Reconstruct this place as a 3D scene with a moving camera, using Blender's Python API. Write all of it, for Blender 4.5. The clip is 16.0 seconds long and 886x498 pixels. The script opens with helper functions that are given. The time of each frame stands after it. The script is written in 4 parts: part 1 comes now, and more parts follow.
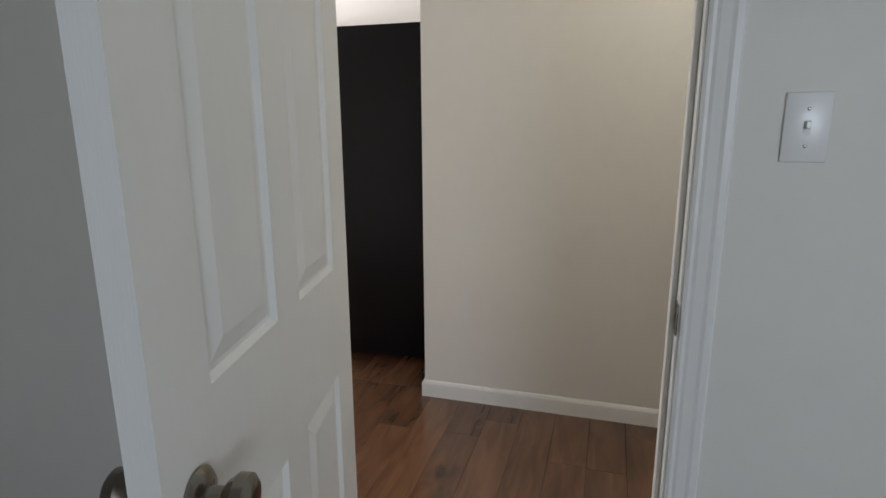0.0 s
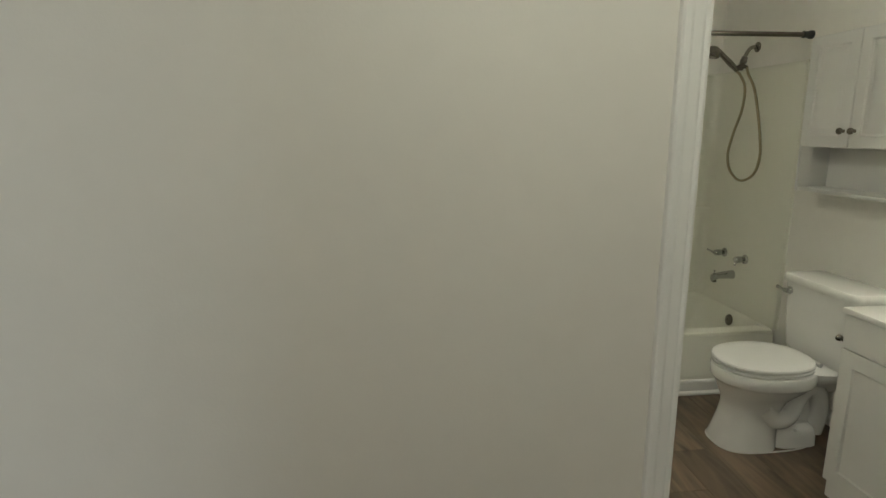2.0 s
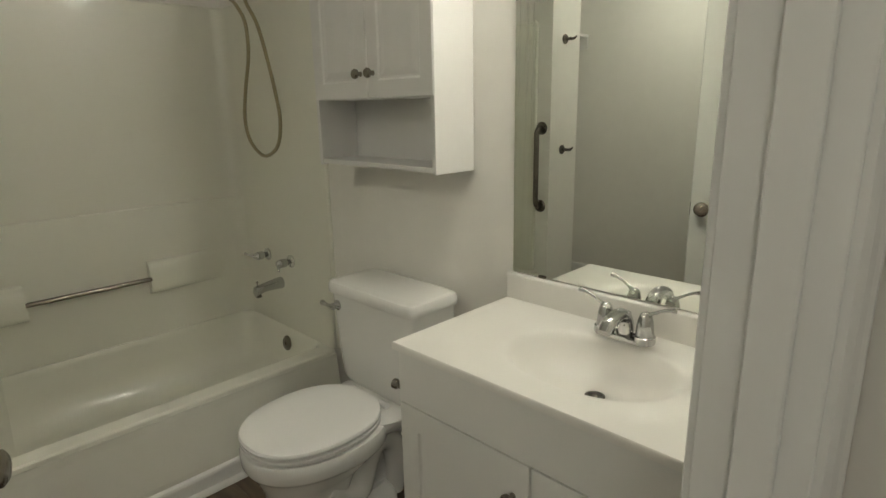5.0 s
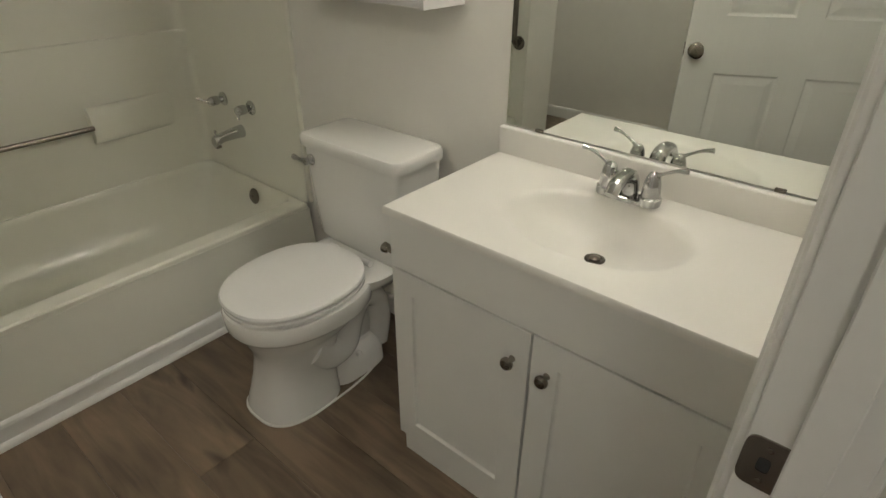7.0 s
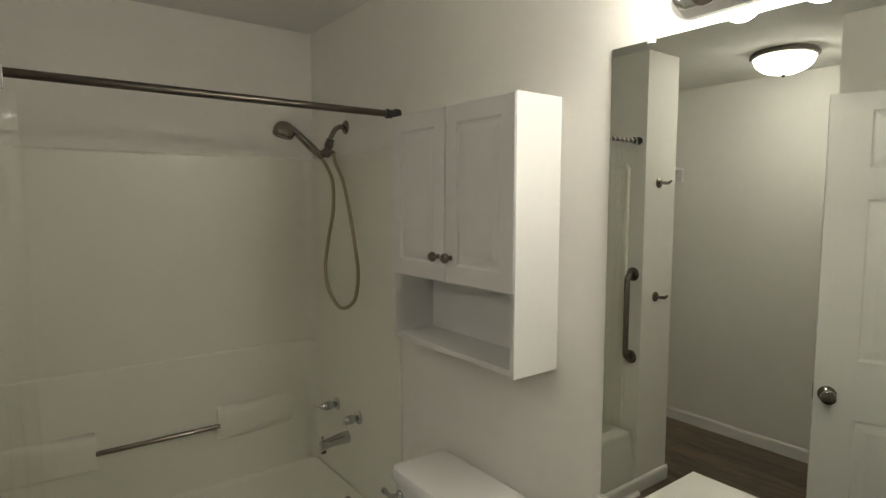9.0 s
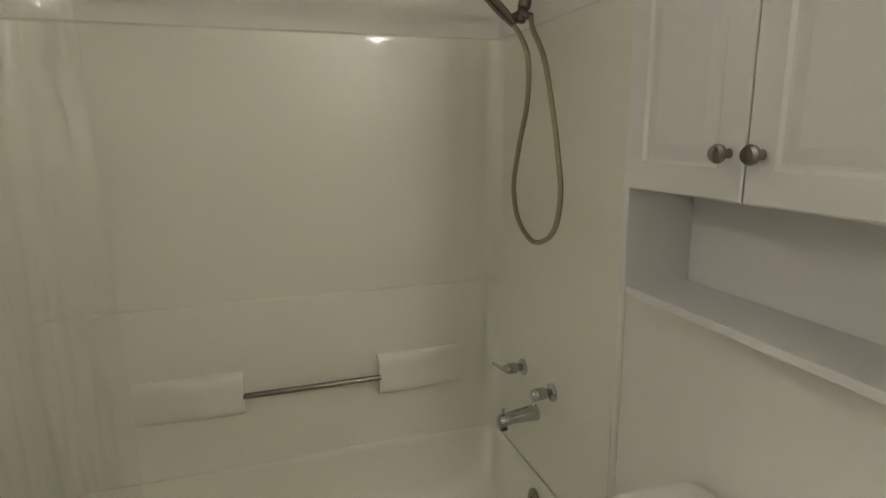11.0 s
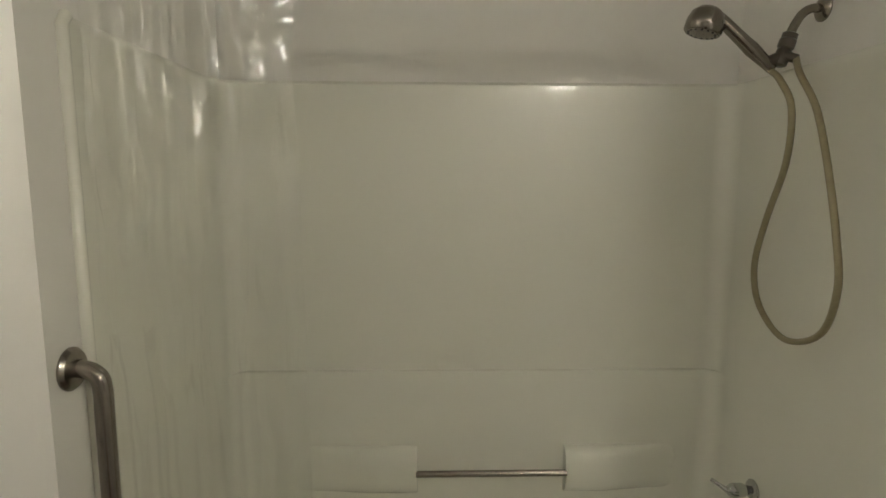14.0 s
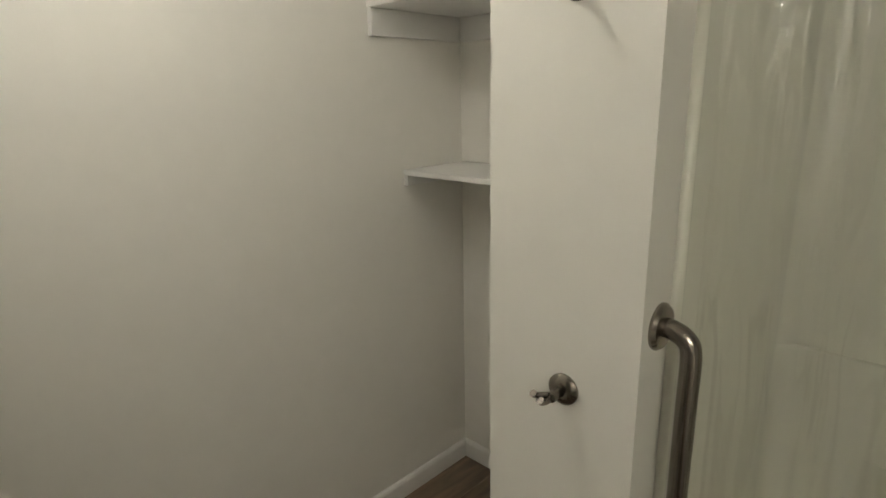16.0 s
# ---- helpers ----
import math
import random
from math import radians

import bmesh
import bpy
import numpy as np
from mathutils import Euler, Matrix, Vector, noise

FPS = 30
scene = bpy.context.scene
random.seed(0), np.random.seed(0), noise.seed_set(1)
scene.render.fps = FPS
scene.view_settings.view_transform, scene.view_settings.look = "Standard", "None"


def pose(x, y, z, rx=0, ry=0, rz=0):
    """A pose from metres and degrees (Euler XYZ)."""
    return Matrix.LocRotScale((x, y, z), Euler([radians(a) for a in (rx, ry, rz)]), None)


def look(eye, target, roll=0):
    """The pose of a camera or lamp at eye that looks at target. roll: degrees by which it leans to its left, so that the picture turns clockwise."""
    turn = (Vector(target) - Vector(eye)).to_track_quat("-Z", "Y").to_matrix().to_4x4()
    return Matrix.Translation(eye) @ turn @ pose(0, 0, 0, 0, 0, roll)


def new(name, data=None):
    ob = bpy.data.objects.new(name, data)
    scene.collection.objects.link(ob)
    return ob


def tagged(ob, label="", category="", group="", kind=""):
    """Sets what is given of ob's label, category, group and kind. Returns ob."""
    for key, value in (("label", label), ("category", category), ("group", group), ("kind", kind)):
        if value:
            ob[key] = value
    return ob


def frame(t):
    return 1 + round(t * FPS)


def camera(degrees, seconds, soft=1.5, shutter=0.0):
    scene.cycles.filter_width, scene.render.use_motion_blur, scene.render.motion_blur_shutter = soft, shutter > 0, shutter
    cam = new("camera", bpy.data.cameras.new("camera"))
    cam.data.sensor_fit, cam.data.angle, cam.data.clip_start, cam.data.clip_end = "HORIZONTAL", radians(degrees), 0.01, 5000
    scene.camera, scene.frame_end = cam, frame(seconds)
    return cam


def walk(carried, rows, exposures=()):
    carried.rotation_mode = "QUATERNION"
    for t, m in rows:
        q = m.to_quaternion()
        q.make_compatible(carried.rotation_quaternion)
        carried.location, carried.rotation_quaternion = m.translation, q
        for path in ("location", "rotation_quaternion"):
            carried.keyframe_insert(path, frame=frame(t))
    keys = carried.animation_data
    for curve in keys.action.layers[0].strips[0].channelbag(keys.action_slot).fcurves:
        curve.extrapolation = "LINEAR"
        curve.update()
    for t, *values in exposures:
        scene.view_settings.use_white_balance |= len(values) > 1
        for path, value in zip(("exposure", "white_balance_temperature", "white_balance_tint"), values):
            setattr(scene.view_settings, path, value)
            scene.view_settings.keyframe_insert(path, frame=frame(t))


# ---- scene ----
cam = camera(76.4, 16.0)
PATH = [
    (0, (-0.025, -0.937, 1.328), (-0.582, 0.933, 0.887), -0.3),
    (0.5, (-0.178, -0.626, 1.425), (-0.549, 1.287, 0.983), -0.1),
    (0.8, (-0.237, -0.358, 1.412), (-0.485, 1.57, 0.943), 0.1),
    (1, (-0.252, -0.19, 1.426), (-0.426, 1.747, 0.959), 0.0),
    (1.5, (-0.18, 0.238, 1.48), (-0.197, 2.186, 1.027), 0.3),
    (2, (-0.064, 0.539, 1.494), (0.156, 2.483, 1.075), -0.2),
    (2.5, (0.088, 0.759, 1.474), (0.743, 2.608, 1.086), 1.1),
    (3, (0.286, 0.927, 1.461), (1.384, 2.556, 1.083), 0.9),
    (3.5, (0.538, 1.073, 1.462), (1.833, 2.55, 1.086), 0.4),
    (6, (0.915, 1.559, 1.263), (2.311, 2.782, 0.518), 0.3),
    (6.5, (0.902, 1.573, 1.23), (2.235, 2.704, 0.259), 0.1),
    (7, (0.923, 1.587, 1.377), (2.239, 2.703, 0.364), 0.1),
    (7.5, (0.943, 1.583, 1.594), (2.339, 2.783, 0.812), -0.5),
    (8, (0.933, 1.574, 1.679), (2.41, 2.868, 1.302), 0.2),
    (8.4, (0.945, 1.549, 1.719), (2.4, 2.902, 1.495), 0.3),
    (9, (1.037, 1.568, 1.643), (2.232, 3.163, 1.471), 0.1),
    (9.5, (1.058, 1.65, 1.53), (1.996, 3.405, 1.334), 0.2),
    (9.7, (1.068, 1.714, 1.505), (1.899, 3.52, 1.286), 0.3),
    (12, (1.526, 2.583, 1.542), (2.083, 4.444, 1.067), 0.0),
    (12.5, (1.535, 2.725, 1.716), (2.075, 4.613, 1.34), 0.3),
    (13, (1.528, 2.797, 1.784), (2.046, 4.702, 1.463), -0.2),
    (13.5, (1.434, 2.723, 1.623), (1.867, 4.659, 1.368), -0.1),
    (14, (1.267, 2.465, 1.576), (1.319, 4.446, 1.306), 0.2),
    (14.5, (1.191, 2.333, 1.544), (0.726, 4.241, 1.166), -0.5),
    (15, (1.112, 2.333, 1.503), (0.275, 4.083, 1.016), -0.8),
    (15.5, (1.082, 2.454, 1.537), (-0.116, 3.975, 1.009), -0.9),
    (16, (0.978, 2.609, 1.588), (-0.374, 3.987, 1.063), -1.3),
]
EXPOSURE = [(0, 0.2, 6500, 13), (0.5, 0.24, 6500, 13), (1, 0.42, 6500, 9), (1.5, 0.26, 6500, 6), (2, 0.06, 6500, 3), (2.5, 0.02, 6500, 1), (3.5, 0.0, 6500, 1), (6, 0.0, 6500, 11), (6.8, 0.07, 6500, 11), (7.5, -0.13, 6500, 10), (8.4, -0.38, 6500, 10), (9.5, -0.04, 6500, 11), (12, 0.22, 6500, 11), (13, 0.28, 6500, 12), (13.5, 0.24, 6500, 11), (14.5, 0.08, 6500, 11), (16, 0.03, 6500, 10)]
walk(cam, [(t, look(eye, target, roll)) for t, eye, target, roll in PATH], EXPOSURE)


# ---- world and daylight ----
world = bpy.data.worlds.new("world")
scene.world = world
world.use_nodes = True
wn = world.node_tree
sky = wn.nodes.new("ShaderNodeTexSky")
sky.sky_type = 'NISHITA'
sky.sun_disc = False
sky.sun_elevation = radians(60)
sky.sun_rotation = radians(143)
wn.links.new(sky.outputs[0], wn.nodes["Background"].inputs[0])
wn.nodes["Background"].inputs[1].default_value = 0.14

sun = new("sun", bpy.data.lights.new("sun", 'SUN'))
sun.data.energy, sun.data.angle, sun.data.color = 4.5, radians(0.5), (1.0, 0.95, 0.88)
sun.rotation_euler = (radians(30), 0, radians(37))


def window_light(name, m, w, h, watts, color):
    """Sky light at a window's opening."""
    ob = new(name, bpy.data.lights.new(name, 'AREA'))
    ob.data.shape, ob.data.size, ob.data.size_y = 'RECTANGLE', w, h
    ob.data.energy, ob.data.color = watts, color
    ob.matrix_world = m
    return ob


BEDROOM_WATTS, BAY_WATTS = 30, 130
BULB, DOME, HALL_FILL = 86.0, 23.0, 27.0
window_light("bedroom_daylight", look((1.55, -3.36, 1.5), (0.6, 0.2, 0.9)), 1.2, 1.2, BEDROOM_WATTS, (0.72, 0.86, 1.0))
window_light("bay_daylight", look((-4.45, 3.6, 1.28), (-1.0, 3.6, 1.0)), 1.6, 1.5, BAY_WATTS, (0.97, 0.98, 1.0))


# ---- materials ----
def mat(name, color, rough=0.5, metal=0.0, grain=0.0, scale=30.0, bump=0.0, bump_scale=200.0, coat=0.0, emit=0.0, stretch=(1, 1, 1), spec=0.5, tone=None):
    """A surface with two scales of variation in colour and a fine relief."""
    m = bpy.data.materials.new(name)
    m.use_nodes = True
    nt = m.node_tree
    b = nt.nodes["Principled BSDF"]
    b.inputs["Roughness"].default_value = rough
    b.inputs["Metallic"].default_value = metal
    b.inputs["Coat Weight"].default_value = coat
    b.inputs["Coat Roughness"].default_value = 0.08
    b.inputs["Specular IOR Level"].default_value = spec
    tc = nt.nodes.new("ShaderNodeTexCoord")
    mp = nt.nodes.new("ShaderNodeMapping")
    mp.inputs["Scale"].default_value = stretch
    nt.links.new(tc.outputs["Object"], mp.inputs[0])
    if grain > 0:
        n1 = nt.nodes.new("ShaderNodeTexNoise")
        n1.inputs["Scale"].default_value, n1.inputs["Detail"].default_value = scale, 5
        n2 = nt.nodes.new("ShaderNodeTexNoise")
        n2.inputs["Scale"].default_value, n2.inputs["Detail"].default_value = scale * 0.09, 3
        add = nt.nodes.new("ShaderNodeMath")
        add.operation = 'ADD'
        ramp = nt.nodes.new("ShaderNodeMapRange")
        ramp.inputs["From Min"].default_value, ramp.inputs["From Max"].default_value = 0.7, 1.3
        ramp.clamp = True
        mix = nt.nodes.new("ShaderNodeMix")
        mix.data_type = 'RGBA'
        second = tone or tuple(c * (1 - grain) for c in color)
        mix.inputs["A"].default_value = (*second, 1)
        mix.inputs["B"].default_value = (*color, 1)
        for n in (n1, n2):
            nt.links.new(mp.outputs[0], n.inputs["Vector"])
        nt.links.new(n1.outputs["Fac"], add.inputs[0])
        nt.links.new(n2.outputs["Fac"], add.inputs[1])
        nt.links.new(add.outputs[0], ramp.inputs["Value"])
        nt.links.new(ramp.outputs[0], mix.inputs["Factor"])
        nt.links.new(mix.outputs["Result"], b.inputs["Base Color"])
        rr = nt.nodes.new("ShaderNodeMapRange")
        rr.inputs["To Min"].default_value, rr.inputs["To Max"].default_value = min(1, rough * 1.15), rough * 0.9
        nt.links.new(n2.outputs["Fac"], rr.inputs["Value"])
        nt.links.new(rr.outputs[0], b.inputs["Roughness"])
    else:
        b.inputs["Base Color"].default_value = (*color, 1)
    if bump > 0:
        n3 = nt.nodes.new("ShaderNodeTexNoise")
        n3.inputs["Scale"].default_value, n3.inputs["Detail"].default_value = bump_scale, 3
        bp = nt.nodes.new("ShaderNodeBump")
        bp.inputs["Strength"].default_value, bp.inputs["Distance"].default_value = bump, 0.002
        nt.links.new(mp.outputs[0], n3.inputs["Vector"])
        nt.links.new(n3.outputs["Fac"], bp.inputs["Height"])
        nt.links.new(bp.outputs[0], b.inputs["Normal"])
    if emit:
        b.inputs["Emission Color"].default_value = (*color, 1)
        b.inputs["Emission Strength"].default_value = emit
    return m


def plank_mat(name, light, dark, crack, rough, coat=0.0, spread=0.12):
    """Wood-look vinyl plank: long grain, knots and a tone of its own for every plank."""
    m = bpy.data.materials.new(name)
    m.use_nodes = True
    nt = m.node_tree
    b = nt.nodes["Principled BSDF"]
    b.inputs["Roughness"].default_value = rough
    b.inputs["Coat Weight"].default_value, b.inputs["Coat Roughness"].default_value = coat, 0.16
    tc = nt.nodes.new("ShaderNodeTexCoord")
    info = nt.nodes.new("ShaderNodeObjectInfo")
    shift = nt.nodes.new("ShaderNodeVectorMath")
    shift.operation = 'MULTIPLY_ADD'
    shift.inputs[1].default_value = (9.0, 31.0, 5.0)
    nt.links.new(info.outputs["Random"], shift.inputs[0])
    nt.links.new(tc.outputs["Object"], shift.inputs[2])
    mp = nt.nodes.new("ShaderNodeMapping")
    mp.inputs["Scale"].default_value = (1.0, 0.14, 1.0)
    nt.links.new(shift.outputs[0], mp.inputs[0])
    grain = nt.nodes.new("ShaderNodeTexNoise")
    grain.inputs["Scale"].default_value, grain.inputs["Detail"].default_value, grain.inputs["Distortion"].default_value = 16, 8, 1.3
    nt.links.new(mp.outputs[0], grain.inputs["Vector"])
    cloud = nt.nodes.new("ShaderNodeTexNoise")
    cloud.inputs["Scale"].default_value, cloud.inputs["Detail"].default_value, cloud.inputs["Distortion"].default_value = 4, 5, 1.4
    mp2 = nt.nodes.new("ShaderNodeMapping")
    mp2.inputs["Scale"].default_value = (1.0, 0.35, 1.0)
    nt.links.new(shift.outputs[0], mp2.inputs[0])
    nt.links.new(mp2.outputs[0], cloud.inputs["Vector"])
    ramp = nt.nodes.new("ShaderNodeValToRGB")
    e = ramp.color_ramp.elements
    e[0].position, e[0].color = 0.5 - spread, (*dark, 1)
    e[1].position, e[1].color = 0.5 + spread, (*light, 1)
    mixf = nt.nodes.new("ShaderNodeMath")
    mixf.operation = 'MULTIPLY_ADD'
    mixf.inputs[1].default_value = 0.55
    half = nt.nodes.new("ShaderNodeMath")
    half.operation = 'MULTIPLY'
    half.inputs[1].default_value = 0.45
    nt.links.new(cloud.outputs["Fac"], half.inputs[0])
    nt.links.new(grain.outputs["Fac"], mixf.inputs[0])
    nt.links.new(half.outputs[0], mixf.inputs[2])
    nt.links.new(mixf.outputs[0], ramp.inputs[0])
    tone = nt.nodes.new("ShaderNodeMapRange")
    tone.inputs["To Min"].default_value, tone.inputs["To Max"].default_value = 0.82, 1.15
    nt.links.new(info.outputs["Random"], tone.inputs["Value"])
    hsv = nt.nodes.new("ShaderNodeHueSaturation")
    nt.links.new(tone.outputs[0], hsv.inputs["Value"])
    nt.links.new(ramp.outputs[0], hsv.inputs["Color"])
    # knots and drying cracks
    knot = nt.nodes.new("ShaderNodeTexVoronoi")
    knot.inputs["Scale"].default_value = 3.2
    mp3 = nt.nodes.new("ShaderNodeMapping")
    mp3.inputs["Scale"].default_value = (1.6, 0.55, 1.0)
    nt.links.new(shift.outputs[0], mp3.inputs[0])
    warp = nt.nodes.new("ShaderNodeVectorMath")
    warp.operation = 'MULTIPLY_ADD'
    warp.inputs[1].default_value = (0.25, 0.25, 0.25)
    nt.links.new(cloud.outputs["Color"], warp.inputs[0])
    nt.links.new(mp3.outputs[0], warp.inputs[2])
    nt.links.new(warp.outputs[0], knot.inputs["Vector"])
    kr = nt.nodes.new("ShaderNodeMapRange")
    kr.inputs["From Min"].default_value, kr.inputs["From Max"].default_value = 0.05, 0.16
    kr.inputs["To Min"].default_value, kr.inputs["To Max"].default_value = 0.75, 0.0
    kr.clamp = True
    nt.links.new(knot.outputs["Distance"], kr.inputs["Value"])
    mix = nt.nodes.new("ShaderNodeMix")
    mix.data_type = 'RGBA'
    mix.inputs["B"].default_value = (*crack, 1)
    nt.links.new(kr.outputs[0], mix.inputs["Factor"])
    nt.links.new(hsv.outputs[0], mix.inputs["A"])
    nt.links.new(mix.outputs["Result"], b.inputs["Base Color"])
    bp = nt.nodes.new("ShaderNodeBump")
    bp.inputs["Strength"].default_value, bp.inputs["Distance"].default_value = 0.25, 0.001
    nt.links.new(grain.outputs["Fac"], bp.inputs["Height"])
    nt.links.new(bp.outputs[0], b.inputs["Normal"])
    return m


def clear_vinyl():
    """Thin clear plastic sheet: see-through, with gloss."""
    m = bpy.data.materials.new("clear_vinyl")
    m.use_nodes = True
    nt = m.node_tree
    nt.nodes.clear()
    out = nt.nodes.new("ShaderNodeOutputMaterial")
    tr = nt.nodes.new("ShaderNodeBsdfTransparent")
    tr.inputs[0].default_value = (0.985, 0.987, 0.977, 1)
    gl = nt.nodes.new("ShaderNodeBsdfGlossy")
    gl.inputs["Color"].default_value = (1, 1, 1, 1)
    gl.inputs["Roughness"].default_value = 0.22
    fr = nt.nodes.new("ShaderNodeFresnel")
    fr.inputs["IOR"].default_value = 1.85
    tc = nt.nodes.new("ShaderNodeTexCoord")
    n = nt.nodes.new("ShaderNodeTexNoise")
    n.inputs["Scale"].default_value, n.inputs["Detail"].default_value = 9, 3
    mp = nt.nodes.new("ShaderNodeMapping")
    mp.inputs["Scale"].default_value = (4.0, 1, 1.0)
    nt.links.new(tc.outputs["Object"], mp.inputs[0])
    nt.links.new(mp.outputs[0], n.inputs["Vector"])
    bp = nt.nodes.new("ShaderNodeBump")
    bp.inputs["Strength"].default_value, bp.inputs["Distance"].default_value = 0.12, 0.02
    nt.links.new(n.outputs["Fac"], bp.inputs["Height"])
    nt.links.new(bp.outputs[0], gl.inputs["Normal"])
    weak = nt.nodes.new("ShaderNodeMath")
    weak.operation = 'MINIMUM'
    weak.inputs[1].default_value = 0.12
    nt.links.new(fr.outputs[0], weak.inputs[0])
    haze = nt.nodes.new("ShaderNodeBsdfTranslucent")
    haze.inputs["Color"].default_value = (0.9, 0.9, 0.87, 1)
    body = nt.nodes.new("ShaderNodeMixShader")
    body.inputs[0].default_value = 0.015
    nt.links.new(tr.outputs[0], body.inputs[1])
    nt.links.new(haze.outputs[0], body.inputs[2])
    mix = nt.nodes.new("ShaderNodeMixShader")
    nt.links.new(weak.outputs[0], mix.inputs[0])
    nt.links.new(body.outputs[0], mix.inputs[1])
    nt.links.new(gl.outputs[0], mix.inputs[2])
    nt.links.new(mix.outputs[0], out.inputs[0])
    return m


def window_glass():
    m = bpy.data.materials.new("window_glass")
    m.use_nodes = True
    nt = m.node_tree
    nt.nodes.clear()
    out = nt.nodes.new("ShaderNodeOutputMaterial")
    tr = nt.nodes.new("ShaderNodeBsdfTransparent")
    gl = nt.nodes.new("ShaderNodeBsdfGlossy")
    gl.inputs["Roughness"].default_value = 0.02
    fr = nt.nodes.new("ShaderNodeFresnel")
    weak = nt.nodes.new("ShaderNodeMath")
    weak.operation = 'MINIMUM'
    weak.inputs[1].default_value = 0.06
    nt.links.new(fr.outputs[0], weak.inputs[0])
    mix = nt.nodes.new("ShaderNodeMixShader")
    nt.links.new(weak.outputs[0], mix.inputs[0])
    nt.links.new(tr.outputs[0], mix.inputs[1])
    nt.links.new(gl.outputs[0], mix.inputs[2])
    nt.links.new(mix.outputs[0], out.inputs[0])
    return m


def bulb_mat(name, color, strength):
    m = bpy.data.materials.new(name)
    m.use_nodes = True
    b = m.node_tree.nodes["Principled BSDF"]
    b.inputs["Base Color"].default_value = (0.9, 0.9, 0.88, 1)
    b.inputs["Roughness"].default_value = 0.25
    b.inputs["Emission Color"].default_value = (*color, 1)
    b.inputs["Emission Strength"].default_value = strength
    return m


M_WALL = mat("wall_paint", (0.83, 0.81, 0.755), 0.55, grain=0.035, scale=14, bump=0.12, bump_scale=160)
M_HALL = mat("hall_paint", (0.74, 0.71, 0.65), 0.5, grain=0.035, scale=14, bump=0.12, bump_scale=160)
M_CEIL = mat("ceiling_paint", (0.78, 0.77, 0.73), 0.8, grain=0.03, scale=20, bump=0.5, bump_scale=220)
M_TRIM = mat("white_trim_paint", (0.80, 0.79, 0.76), 0.32, grain=0.03, scale=18, bump=0.05, bump_scale=90)
M_DOOR = mat("white_door_paint", (0.80, 0.79, 0.76), 0.38, grain=0.025, scale=18, bump=0.14, bump_scale=70, stretch=(6, 6, 0.5))
M_ACRYL = mat("white_acrylic", (0.81, 0.80, 0.70), 0.38, grain=0.015, scale=6, bump=0.03, bump_scale=8, coat=0.7, spec=1.0)
M_TUB = mat("tub_enamel", (0.81, 0.80, 0.715), 0.24, grain=0.03, scale=9, coat=0.3)
M_CERAM = mat("white_ceramic", (0.84, 0.83, 0.80), 0.09, grain=0.01, scale=8, coat=0.5)
M_SEAT = mat("seat_plastic", (0.84, 0.83, 0.81), 0.22, grain=0.01, scale=10)
M_CULT = mat("cultured_marble", (0.83, 0.81, 0.76), 0.34, grain=0.02, scale=7, coat=0.08)
M_CAB = mat("cabinet_white", (0.75, 0.74, 0.715), 0.3, grain=0.02, scale=10, bump=0.03, bump_scale=60)
M_VAN = mat("vanity_white", (0.80, 0.79, 0.75), 0.33, grain=0.025, scale=10, bump=0.03, bump_scale=60)
M_CHROME = mat("chrome", (0.52, 0.52, 0.51), 0.07, metal=1.0, grain=0.05, scale=20)
M_NICKEL = mat("brushed_nickel", (0.27, 0.245, 0.21), 0.22, metal=1.0, grain=0.1, scale=60)
M_BRONZE = mat("dark_nickel", (0.135, 0.12, 0.10), 0.28, metal=1.0, grain=0.12, scale=40)
M_STEEL = mat("satin_steel", (0.28, 0.25, 0.22), 0.24, metal=1.0, grain=0.1, scale=120, stretch=(1, 1, 0.1))
M_HOSE = mat("hose_steel", (0.40, 0.35, 0.23), 0.34, metal=0.85, grain=0.15, scale=90, bump=0.4, bump_scale=600)
M_HOLE_SHADE = mat("hole_shade", (0.03, 0.03, 0.03), 0.7, grain=0.2, scale=50)
M_FRIDGE = mat("black_enamel", (0.004, 0.004, 0.005), 0.36, grain=0.25, scale=30, spec=0.25, bump=0.25, bump_scale=420)
M_BLACK = mat("black_plastic", (0.012, 0.012, 0.012), 0.45, grain=0.2, scale=40)
M_PLATE = mat("switch_plastic", (0.80, 0.79, 0.77), 0.25, grain=0.01, scale=20)
M_MIRROR = mat("mirror_silver", (0.86, 0.89, 0.84), 0.004, metal=1.0)
M_GLASS = window_glass()
M_VINYL = clear_vinyl()
M_CAULK = mat("caulk", (0.78, 0.77, 0.74), 0.5, grain=0.1, scale=60)
M_CLIP = mat("clear_clip", (0.75, 0.75, 0.73), 0.15, grain=0.05, scale=30)
M_BULB = bulb_mat("bulb_glow", (1.0, 0.955, 0.845), BULB)
M_DOME = bulb_mat("dome_glow", (1.0, 0.955, 0.85), DOME)
M_HALL_FILL = bulb_mat("hall_fill_glow", (1.0, 0.985, 0.86), HALL_FILL)
M_BATH_PLANK = plank_mat("grey_oak_plank", (0.215, 0.155, 0.104), (0.092, 0.066, 0.046), (0.028, 0.02, 0.015), 0.42)
M_HALL_PLANK = plank_mat("brown_oak_plank", (0.20, 0.095, 0.048), (0.065, 0.030, 0.017), (0.03, 0.014, 0.009), 0.24, 0.45, 0.2)
M_SUB = mat("floor_joint", (0.035, 0.026, 0.02), 0.8, grain=0.2, scale=30)
M_FENCE = mat("fence_wood", (0.42, 0.34, 0.20), 0.8, grain=0.35, scale=40, bump=0.4, bump_scale=80, stretch=(6, 6, 0.6))
M_GRASS = mat("lawn", (0.085, 0.12, 0.035), 0.9, grain=0.5, scale=14)
M_PAVER = mat("red_paver", (0.36, 0.19, 0.15), 0.85, grain=0.3, scale=30, bump=0.3, bump_scale=80)
